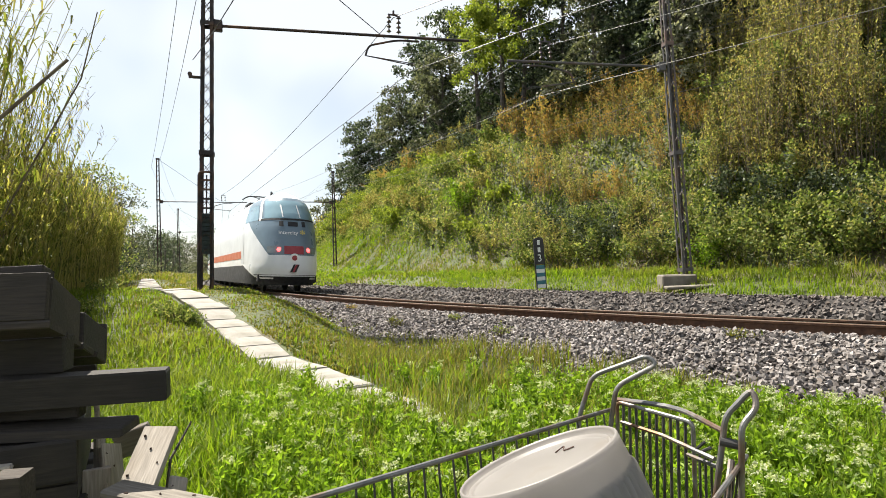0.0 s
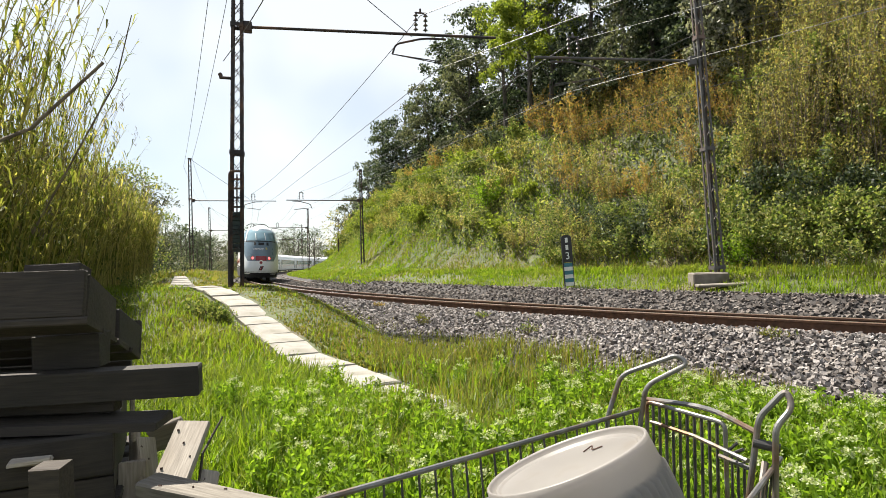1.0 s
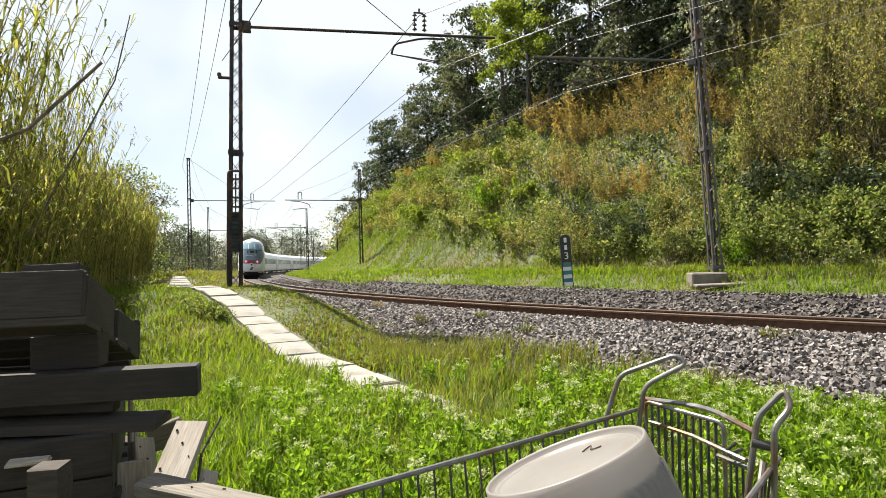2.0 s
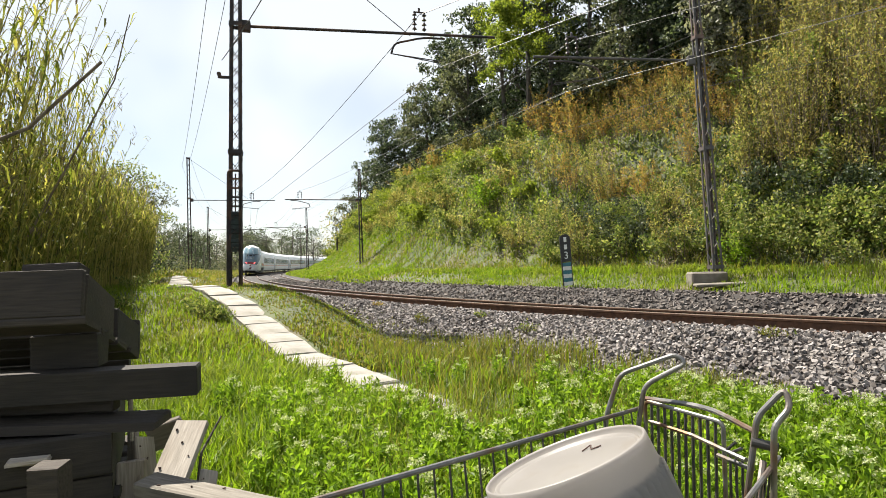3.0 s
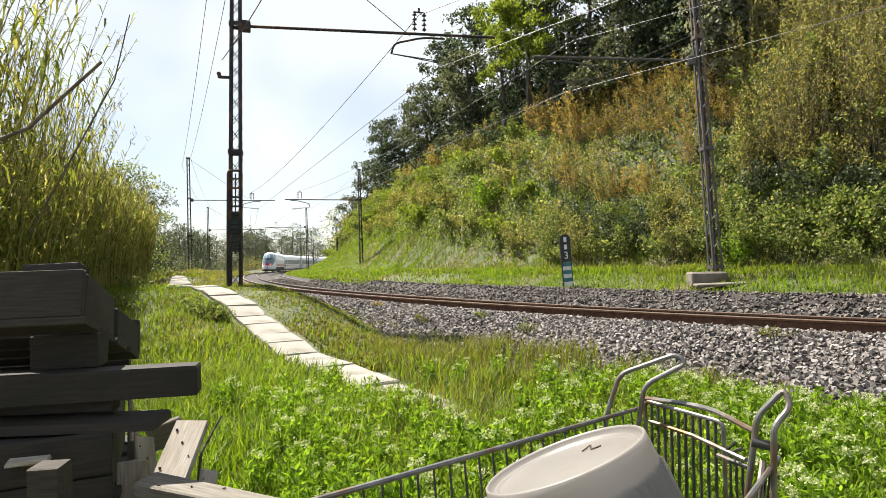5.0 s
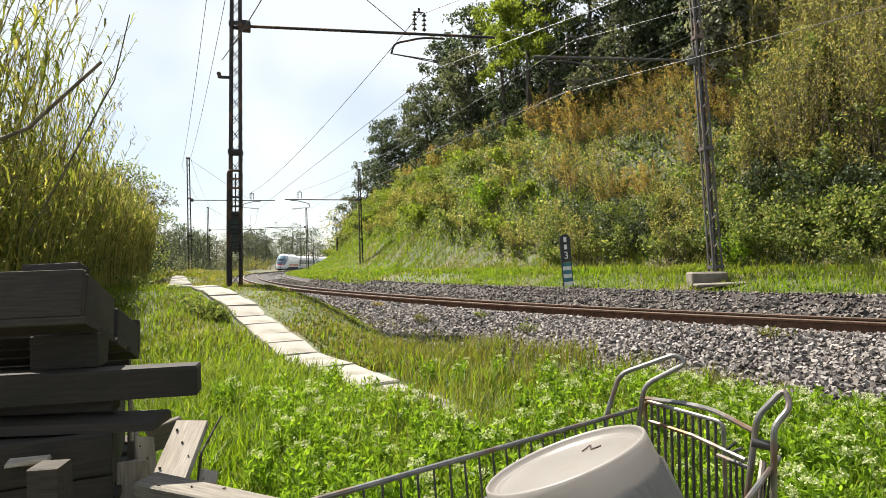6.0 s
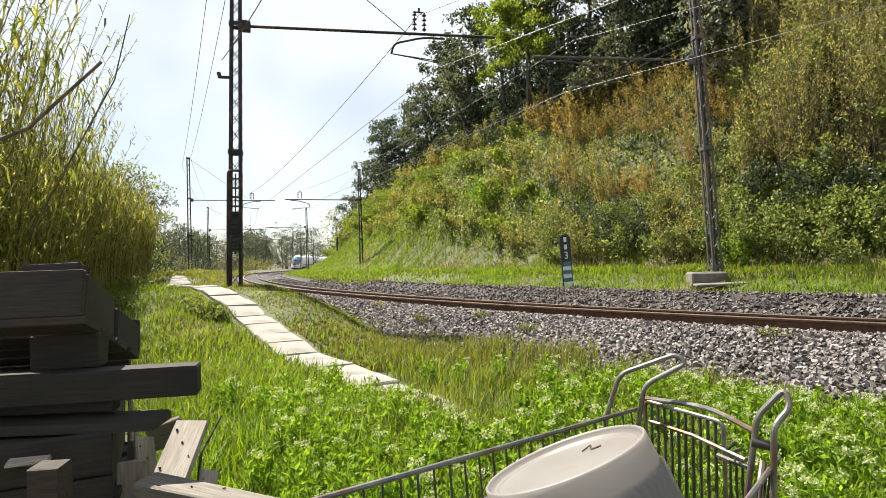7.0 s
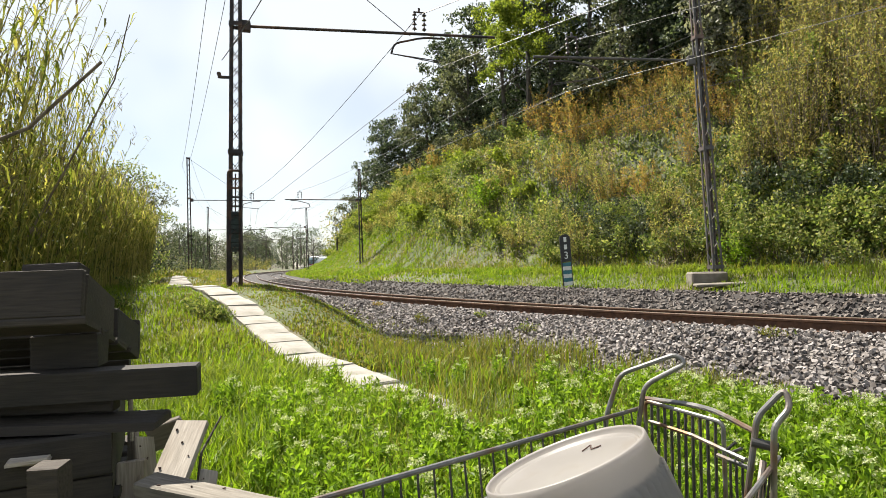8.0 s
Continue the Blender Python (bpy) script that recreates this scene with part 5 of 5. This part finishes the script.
def coach():
    c = tagged(empty("coach"), "silver passenger coach with a dark window band and orange stripe", "train", "coaches of the train")
    n = 16
    prof = [(-1.40, 0.6)] + [(-half_width(z), z) for z in span(0.9, 3.2, 8)] + [(-half_width(z), z) for z in (3.5, 3.75, 3.9, 3.955)]
    prof = prof + [(-x, z) for x, z in prof[::-1]]
    bm = bmesh.new()
    a, b = [bm.verts.new((x, 0.25, z * 1.08)) for x, z in prof], [bm.verts.new((x, 25.85, z * 1.08)) for x, z in prof]
    for k in range(len(prof) - 1):
        bm.faces.new((a[k], a[k + 1], b[k + 1], b[k]))
    bm.faces.new(a[::-1])
    bm.faces.new(b)
    part("body", bm, SILVER, c, smooth=False)
    part("underframe", box((2.5, 24.6, 0.5), (0, 13.05, 0.62), bevel=0.05), SKIRT, c)
    part("gangway", box((1.5, 26.6, 2.3), (0, 13.05, 2.0), bevel=0.05), SKIRT, c)
    me = {}
    for sgn in (-1, 1):
        part("window_band", box((0.03, 21.5, 1.05), (sgn * 1.452, 13.05, 2.45)), BAND, c)
        part("stripe", box((0.03, 25.4, 0.07), (sgn * 1.462, 13.05, 1.55)), ORANGE, c)
        for i in range(10):
            if sgn not in me:
                bm = box((0.03, 1.4, 0.72), (0, 0, 0), bevel=0.01)
                me[sgn] = bpy.data.meshes.new("window")
                bm.to_mesh(me[sgn])
                bm.free()
                me[sgn].materials.append(SKY_GLASS)
            o = put(new("window", me[sgn]), c)
            o.matrix_basis = pose(sgn * 1.462, 4.3 + 1.94 * i, 2.42)
        for y in (1.6, 24.5):
            part("door", box((0.03, 0.95, 2.1), (sgn * 1.463, y, 1.98), bevel=0.01), SLATE, c)
    for y in (3.6, 22.5):
        bogie(c, y)
    return c


S_TAIL = float(offset_of(-4.95, 25.0)[0][0]) + 0.2
SPEED = 22.5
first = power_car()
one = coach()
consist = [(first, 0.0, 4.2, 15.8)]
for i in range(6):
    consist.append((one if i == 0 else copy_thing(one, Matrix()), 20.3 + 26.4 * i, 3.6, 22.5))


def on_track(s, a, b):
    """Pose of a vehicle whose tail is at s, carried at a and b metres ahead of it."""
    xa, ya, _ = along(s + a)
    xb, yb, _ = along(s + b)
    h = math.degrees(math.atan2(xb - xa, yb - ya))
    k = a / (b - a)
    return pose(xa - (xb - xa) * k, ya - (yb - ya) * k, -0.045, 0, 3.0, -h)


def motions():
    for ob, gap, a, b in consist:
        walk(ob, [(t / 4, on_track(S_TAIL + gap + SPEED * t / 4, a, b)) for t in range(33)])


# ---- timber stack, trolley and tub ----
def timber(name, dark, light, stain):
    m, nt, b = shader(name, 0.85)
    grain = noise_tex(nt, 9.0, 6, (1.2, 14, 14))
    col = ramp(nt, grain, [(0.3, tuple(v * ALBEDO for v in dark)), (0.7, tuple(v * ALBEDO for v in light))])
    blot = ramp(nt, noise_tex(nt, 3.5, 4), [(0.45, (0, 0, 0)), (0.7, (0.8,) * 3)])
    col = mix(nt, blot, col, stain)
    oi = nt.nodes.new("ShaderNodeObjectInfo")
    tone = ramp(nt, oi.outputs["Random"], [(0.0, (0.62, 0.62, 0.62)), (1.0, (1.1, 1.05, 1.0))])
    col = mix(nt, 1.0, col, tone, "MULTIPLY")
    nt.links.new(col, b.inputs["Base Color"])
    bump(nt, b, grain, 0.5, 0.004)
    return m


# the backlit stack's shade is put into this near-black wood colour
SHADED_WOOD = timber("shaded_pallet_wood", (0.030, 0.025, 0.020), (0.070, 0.056, 0.044), (0.022, 0.019, 0.016))
GREY_WOOD = timber("split_log", (0.20, 0.175, 0.14), (0.40, 0.36, 0.30), (0.14, 0.115, 0.09))
PALE_WOOD = timber("bleached_wood", (0.34, 0.31, 0.27), (0.55, 0.51, 0.45), (0.26, 0.22, 0.17))
WIRE_ZINC = surface("trolley_wire", (0.16, 0.16, 0.16), (0.36, 0.35, 0.33), 18.0, 0.45, 0.7, 0.15, 0.001, stain=(0.16, 0.09, 0.05), stain_scale=7.0)
BLACK_WIRE = surface("trolley_dark", (0.05, 0.05, 0.05), (0.12, 0.115, 0.11), 18.0, 0.5, 0.5, 0.1, 0.001)
RUBBER = plain("rubber", (0.02, 0.02, 0.02), 0.8)
NAIL = plain("nail_rust", (0.06, 0.03, 0.02), 0.8)


def worn_box(size, bevel=0.004, wear=0.003):
    bm = box(size, bevel=bevel)
    for v in bm.verts:
        v.co += Vector((random.uniform(-1, 1), random.uniform(-1, 1), random.uniform(-1, 1))) * wear
    return bm


def board_part(name, size, at, parent, mat, turn=(0, 0, 0), label=""):
    ob = part(name, worn_box(size), mat, parent, label)
    ob.matrix_basis = pose(*at, *turn)
    return ob


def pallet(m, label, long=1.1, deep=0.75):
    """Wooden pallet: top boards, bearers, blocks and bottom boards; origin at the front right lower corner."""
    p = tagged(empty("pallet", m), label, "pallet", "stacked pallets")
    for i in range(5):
        board_part("deck_board", (long, 0.11, 0.022), (-long / 2, 0.06 + i * (deep - 0.12) / 4, 0.133), p, SHADED_WOOD, (0, 0, random.uniform(-0.6, 0.6)))
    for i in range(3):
        board_part("bearer", (0.12, deep, 0.022), (-0.07 - i * (long - 0.14) / 2, deep / 2, 0.110), p, SHADED_WOOD)
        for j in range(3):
            board_part("block", (0.13, 0.12, 0.076), (-0.075 - i * (long - 0.15) / 2, 0.065 + j * (deep - 0.13) / 2, 0.061), p, SHADED_WOOD)
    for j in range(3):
        board_part("bottom_board", (long, 0.11, 0.022), (-long / 2, 0.06 + j * (deep - 0.12) / 2, 0.011), p, SHADED_WOOD, (0, 0, random.uniform(-0.5, 0.5)))
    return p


base = ground_at(-1.4, 2.1) + 0.005
level = base
for i in range(5):
    pallet(pose(-0.985 + random.uniform(-0.015, 0.012), 1.80 + random.uniform(-0.02, 0.02), level, 0, 0, random.uniform(-1.5, 1.5) + 24), "weathered grey-brown wooden pallet in a shaded stack")
    level += 0.146
low = tagged(empty("low_crate", pose(-0.98, 1.79, level, 0, 0, 25)), "dark low wooden crate lying on the pallets", "crate")
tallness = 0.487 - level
board_part("front_board", (0.80, 0.022, tallness * 0.62), (-0.40, 0.0, tallness * 0.69), low, SHADED_WOOD)
board_part("front_board", (0.80, 0.022, tallness * 0.34), (-0.40, 0.004, tallness * 0.175), low, SHADED_WOOD)
board_part("back_board", (0.80, 0.022, tallness), (-0.40, 0.66, tallness / 2), low, SHADED_WOOD)
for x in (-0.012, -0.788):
    board_part("side_board", (0.022, 0.63, tallness), (x, 0.33, tallness / 2), low, SHADED_WOOD)
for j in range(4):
    board_part("lid_board", (0.74, 0.13, 0.018), (-0.40, 0.10 + 0.155 * j, tallness - 0.014), low, SHADED_WOOD)
# added pale ledge, standing in for a sunlit slit between the boards
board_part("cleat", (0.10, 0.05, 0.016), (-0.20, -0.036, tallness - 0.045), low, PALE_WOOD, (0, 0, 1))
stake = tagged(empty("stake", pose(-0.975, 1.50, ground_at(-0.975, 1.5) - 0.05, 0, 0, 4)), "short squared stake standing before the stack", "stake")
board_part("post", (0.075, 0.07, 0.486 - ground_at(-0.975, 1.5) + 0.05), (0, 0, (0.486 - ground_at(-0.975, 1.5) + 0.05) / 2), stake, SHADED_WOOD)
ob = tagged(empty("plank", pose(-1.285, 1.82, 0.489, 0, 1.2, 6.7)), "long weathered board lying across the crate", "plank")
board_part("board", (0.84, 0.15, 0.030), (0, 0, 0.016), ob, SHADED_WOOD)
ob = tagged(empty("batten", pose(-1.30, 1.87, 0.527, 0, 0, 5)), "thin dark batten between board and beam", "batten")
board_part("strip", (0.56, 0.06, 0.038), (0, 0, 0.019), ob, SHADED_WOOD)
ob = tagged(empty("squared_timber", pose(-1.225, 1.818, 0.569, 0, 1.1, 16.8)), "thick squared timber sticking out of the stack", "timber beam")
board_part("beam", (0.91, 0.10, 0.090), (0, 0, 0.045), ob, SHADED_WOOD)
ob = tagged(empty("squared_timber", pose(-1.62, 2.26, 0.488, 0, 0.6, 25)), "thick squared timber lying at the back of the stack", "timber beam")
board_part("beam", (0.80, 0.10, 0.125), (0, 0, 0.063), ob, SHADED_WOOD)
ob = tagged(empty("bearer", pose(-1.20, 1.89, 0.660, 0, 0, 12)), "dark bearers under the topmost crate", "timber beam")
board_part("bearer", (0.19, 0.10, 0.106), (0.03, 0.02, 0.053), ob, SHADED_WOOD)
board_part("bearer", (0.13, 0.09, 0.075), (-0.35, 0.0, 0.0375), ob, SHADED_WOOD)
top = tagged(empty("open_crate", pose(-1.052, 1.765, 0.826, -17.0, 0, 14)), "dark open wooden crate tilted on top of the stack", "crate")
board_part("front_board", (0.62, 0.022, 0.140), (-0.31, 0.011, 0.072), top, SHADED_WOOD)
board_part("back_board", (0.62, 0.022, 0.140), (-0.31, 0.70, 0.072), top, SHADED_WOOD)
board_part("side_board", (0.022, 0.30, 0.140), (-0.012, 0.19, 0.072), top, SHADED_WOOD)
board_part("side_board", (0.022, 0.30, 0.115), (-0.012, 0.54, 0.060), top, SHADED_WOOD)
board_part("side_board", (0.022, 0.66, 0.140), (-0.608, 0.355, 0.072), top, SHADED_WOOD)
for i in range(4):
    board_part("bottom_board", (0.63, 0.14, 0.022), (-0.30, 0.07 + 0.17 * i, -0.011), top, SHADED_WOOD)
board_part("loose_block", (0.17, 0.10, 0.225), (-0.155, 0.238, 0.115), top, SHADED_WOOD, (0, 0, -4))

# broken bleached boards leaning at the foot of the stack
def leaning_board(name, a, b, c, thick, label, mat, extra=None):
    """Board through three corners: a to b along its length, c across it."""
    a, b, c = Vector(a), Vector(b), Vector(c)
    ex = (b - a).normalized()
    ez = ex.cross(c - a).normalized()
    ey = ez.cross(ex)
    L, Wd = (b - a).length, (c - a).dot(ey)
    m = Matrix((ex, ey, ez)).transposed().to_4x4()
    m.translation = a
    th = tagged(empty("broken_board", m), label, "board", "broken boards")
    board_part("board", (L, Wd, thick), (L / 2, Wd / 2, -thick / 2), th, mat)
    for i in range(5):
        board_part("nail", (0.005, 0.005, 0.006), (L * (0.15 + 0.17 * i), Wd * (0.15 + 0.33 * (i % 3)), 0.0), th, NAIL)
    return th


leaning_board("broken_board", (-0.908, 2.05, 0.454), (-0.903, 1.80, 0.289), (-0.801, 1.95, 0.373), 0.026, "sun-bleached broken board leaning on the stack", PALE_WOOD)
leaning_board("broken_board", (-0.785, 1.95, 0.320), (-0.765, 1.80, 0.15), (-0.735, 1.94, 0.262), 0.022, "sun-bleached splintered board end", PALE_WOOD)
leaning_board("broken_board", (-1.073, 2.05, 0.445), (-1.055, 2.00, -0.10), (-1.045, 2.05, 0.445), 0.024, "bleached narrow board standing behind", PALE_WOOD)
leaning_board("broken_board", (-1.055, 1.95, 0.345), (-1.04, 1.90, -0.15), (-0.985, 1.99, 0.365), 0.026, "grey split board in the shade of the stack", PALE_WOOD)
leaning_board("broken_board", (-1.040, 2.10, 0.418), (-0.925, 2.12, 0.450), (-1.030, 2.14, 0.33), 0.02, "bleached rim of a broken box", PALE_WOOD)
leaning_board("broken_board", (-1.030, 2.02, 0.412), (-0.965, 1.93, 0.20), (-1.010, 2.10, 0.405), 0.02, "curved bleached side of a broken box", PALE_WOOD)
leaning_board("broken_board", (-0.885, 1.72, 0.360), (-0.40, 1.555, 0.318), (-0.860, 1.80, 0.364), 0.06, "split grey log end lying over the broken boards", GREY_WOOD)
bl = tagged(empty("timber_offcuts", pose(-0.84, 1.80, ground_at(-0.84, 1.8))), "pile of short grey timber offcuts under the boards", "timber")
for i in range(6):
    board_part("offcut", (0.50, 0.11, 0.11), (0.02 * (i % 2), 0.05 * (i % 3) - 0.05, 0.06 + 0.112 * i), bl, SHADED_WOOD, (0, 0, 12 * (i % 3) - 10))
ob = tagged(empty("bent_strip"), "curled strip of pale bark on the boards", "wood strip")
part("strip", tube([(-1.034, 2.0, 0.40), (-1.034, 2.0, 0.536), (-1.031, 2.02, 0.565), (-1.023, 2.05, 0.577), (-1.018, 2.08, 0.567)], 0.009, 8, 0.005), PALE_WOOD, ob)
st = part("dry_branch", tube([(-0.93, 2.18, -0.35), (-0.915, 2.2, 0.10), (-0.895, 2.22, 0.29), (-0.85, 2.30, 0.40)], 0.008, 6, 0.004), BARK)
tagged(st, "thin dark dry branch stuck in the grass", "branch")


def trolley():
    t = tagged(empty("shopping_trolley"), "old bare wire shopping trolley standing in tall grass", "shopping trolley")
    A, B = Vector((0.585, 1.875, 0.487)), Vector((-0.31, 1.10, 0.515))       # far rim
    C, D = Vector((0.777, 1.45, 0.467)), Vector((0.12, 0.68, 0.42))        # near rim
    part("rim", tube([A, A.lerp(B, 0.5), B], 0.0065, 8), WIRE_ZINC, t)
    part("rim", tube([C, D], 0.0065, 8), WIRE_ZINC, t)
    part("rim", tube([B, D], 0.0065, 8), WIRE_ZINC, t)
    drop = Vector((0, 0, -0.33))
    inn = (C - A) * 0.08
    a2, b2, c2, d2 = A + drop * 0.7 + inn, B + drop + inn, C + drop * 0.7 - inn, D + drop - inn
    for p, q in ((a2, b2), (c2, d2), (a2, c2), (b2, d2)):
        part("floor_bar", tube([p, q], 0.006, 6), WIRE_ZINC, t)
    for k in range(1, 26):
        f = k / 26
        part("side_wire", tube([A.lerp(B, f), a2.lerp(b2, f)], 0.0028, 5), BLACK_WIRE, t)
        part("side_wire", tube([C.lerp(D, f), c2.lerp(d2, f)], 0.0028, 5), BLACK_WIRE, t)
    for k in range(1, 10):
        f = k / 10
        part("end_wire", tube([B.lerp(D, f), b2.lerp(d2, f)], 0.0028, 5), BLACK_WIRE, t)
        part("floor_wire", tube([a2.lerp(c2, f), b2.lerp(d2, f)], 0.0032, 5), BLACK_WIRE, t)
    for f in (0.35, 0.7):
        for p, q, p2, q2 in ((A, B, a2, b2), (C, D, c2, d2)):
            part("girth_wire", tube([p.lerp(p2, f), q.lerp(q2, f)], 0.004, 5), WIRE_ZINC, t)
    # bent tube ends that held the handle
    part("handle_loop", tube(rounded([(0.470, 1.85, 0.30), (0.476, 1.85, 0.471), (0.522, 1.85, 0.598), (0.668, 1.78, 0.664), (0.690, 1.76, 0.640), (0.579, 1.80, 0.573), (0.562, 1.82, 0.439), (0.55, 1.83, 0.05)], 0.03, 4), 0.0072, 10), WIRE_ZINC, t)
    part("handle_loop", tube(rounded([(0.655, 1.42, 0.05), (0.684, 1.42, 0.386), (0.715, 1.42, 0.572), (0.771, 1.40, 0.640), (0.772, 1.38, 0.602), (0.732, 1.38, 0.560), (0.725, 1.38, 0.40), (0.715, 1.39, -0.1)], 0.02, 4), 0.0072, 10), WIRE_ZINC, t)
    # hinged rear flap
    part("rear_bar", tube(rounded([(0.590, 1.85, 0.523), (0.717, 1.70, 0.531), (0.727, 1.46, 0.527)], 0.12, 5), 0.0072, 8), WIRE_ZINC, t)
    e, g = Vector((0.593, 1.84, 0.518)), Vector((0.726, 1.62, 0.506))
    part("flap_frame", tube(rounded([e + Vector((-0.004, 0, -0.30)), e, g, g + Vector((-0.002, 0, -0.30))], 0.02, 4), 0.006, 8), WIRE_ZINC, t)
    for k in range(1, 11):
        p = e.lerp(g, k / 11)
        part("flap_wire", tube([p, p + Vector((-0.004, 0.004, -0.30))], 0.0044, 6), BLACK_WIRE, t)
    h = Vector((0.727, 1.46, 0.515))
    for k in range(1, 5):
        p = g.lerp(h, k / 5) + Vector((0, 0, -0.075))
        part("flap_wire", tube([p, p + Vector((-0.004, 0.0, -0.24))], 0.0036, 6), BLACK_WIRE, t)
    part("cross_bar", tube([(0.600, 1.83, 0.460), (0.66, 1.66, 0.463), (0.700, 1.45, 0.463)], 0.006, 6), WIRE_ZINC, t)
    part("cross_bar", tube([(0.70, 1.60, 0.428), (0.715, 1.45, 0.440)], 0.006, 6), WIRE_ZINC, t)
    part("brace", tube([(0.715, 1.40, 0.475), (0.66, 1.33, 0.385), (0.62, 1.30, 0.33)], 0.008, 8), WIRE_ZINC, t)
    part("hinge", tube([(0.70, 1.42, 0.515), (0.748, 1.395, 0.507)], 0.011, 12), BLACK_WIRE, t)
    part("lock_loop", tube(rounded([(0.70, 1.50, 0.49), (0.685, 1.52, 0.465), (0.70, 1.53, 0.455), (0.715, 1.50, 0.475)], 0.01), 0.004, 6), BLACK_WIRE, t)
    gz = ground_at(0.3, 1.3)
    for p in (a2, c2, b2, d2):
        q = Vector((p.x, p.y, gz + 0.10))
        leg = part("leg", tube([p, q], 0.010, 8), WIRE_ZINC, t)
        part("wheel", tube([q + Vector((-0.015, 0, -0.045)), q + Vector((0.015, 0, -0.045))], 0.055, 16), RUBBER, leg)
    return t


trolley()

# upturned tub lying on the trolley's floor
m, nt, b = shader("tub_plastic", 0.42)
f = noise_tex(nt, 4.0, 5)
col = ramp(nt, f, [(0.3, (0.28, 0.262, 0.245)), (0.7, (0.38, 0.36, 0.34))])
dirt = ramp(nt, noise_tex(nt, 11.0, 5), [(0.58, (0, 0, 0)), (0.74, (0.7,) * 3)])
nt.links.new(mix(nt, dirt, col, (0.27, 0.23, 0.19)), b.inputs["Base Color"])
tl = nt.nodes.new("ShaderNodeBsdfTranslucent")      # thin plastic lets daylight through
tl.inputs["Color"].default_value = (0.48, 0.455, 0.44, 1)
tm = nt.nodes.new("ShaderNodeMixShader")
tm.inputs["Fac"].default_value = 0.5
nt.links.new(b.outputs[0], tm.inputs[1])
nt.links.new(tl.outputs[0], tm.inputs[2])
nt.links.new(tm.outputs[0], nt.nodes["Material Output"].inputs["Surface"])
TUB = m


def tub():
    t = tagged(empty("tub", Matrix.Translation((0.236, 1.255, 0.538)) @ pose(0, 0, 0, -8.0, -20.0, 0)), "upturned off-white plastic tub with a dirty recessed base", "plastic tub")
    n = 168
    bm = bmesh.new()
    prof = [(0.0001, -0.008), (0.143, -0.009), (0.149, -0.008), (0.152, -0.003), (0.156, -0.005), (0.163, -0.016), (0.1655, 0.003), (0.1685, 0.008), (0.1725, 0.005), (0.174, -0.010), (0.177, -0.045), (0.1785, -0.056), (0.1812, -0.060), (0.189, -0.20), (0.194, -0.29), (0.206, -0.292), (0.206, -0.305), (0.190, -0.305), (0.183, -0.20), (0.168, -0.045), (0.0001, -0.040)]
    rings = []
    for r, z in prof:
        ring = []
        for k in range(n):
            a = 2 * math.pi * k / n
            rib = 0.0035 * (1 if k % 3 else -1.4) if r in (0.1812, 0.189) else 0.0
            ring.append(bm.verts.new(((r + rib) * math.cos(a), (r + rib) * math.sin(a), z)))
        rings.append(ring)
    for p, q in zip(rings, rings[1:]):
        for k in range(n):
            bm.faces.new((p[k], p[(k + 1) % n], q[(k + 1) % n], q[k]))
    part("shell", bm, TUB, t, smooth=True)
    part("leaf_scrap", tube(rounded([(0.045, 0.055, -0.007), (0.07, 0.065, -0.003), (0.06, 0.035, -0.006), (0.085, 0.04, -0.007)], 0.01), 0.0016, 5), NAIL, t)
    return t


tub()


motions()
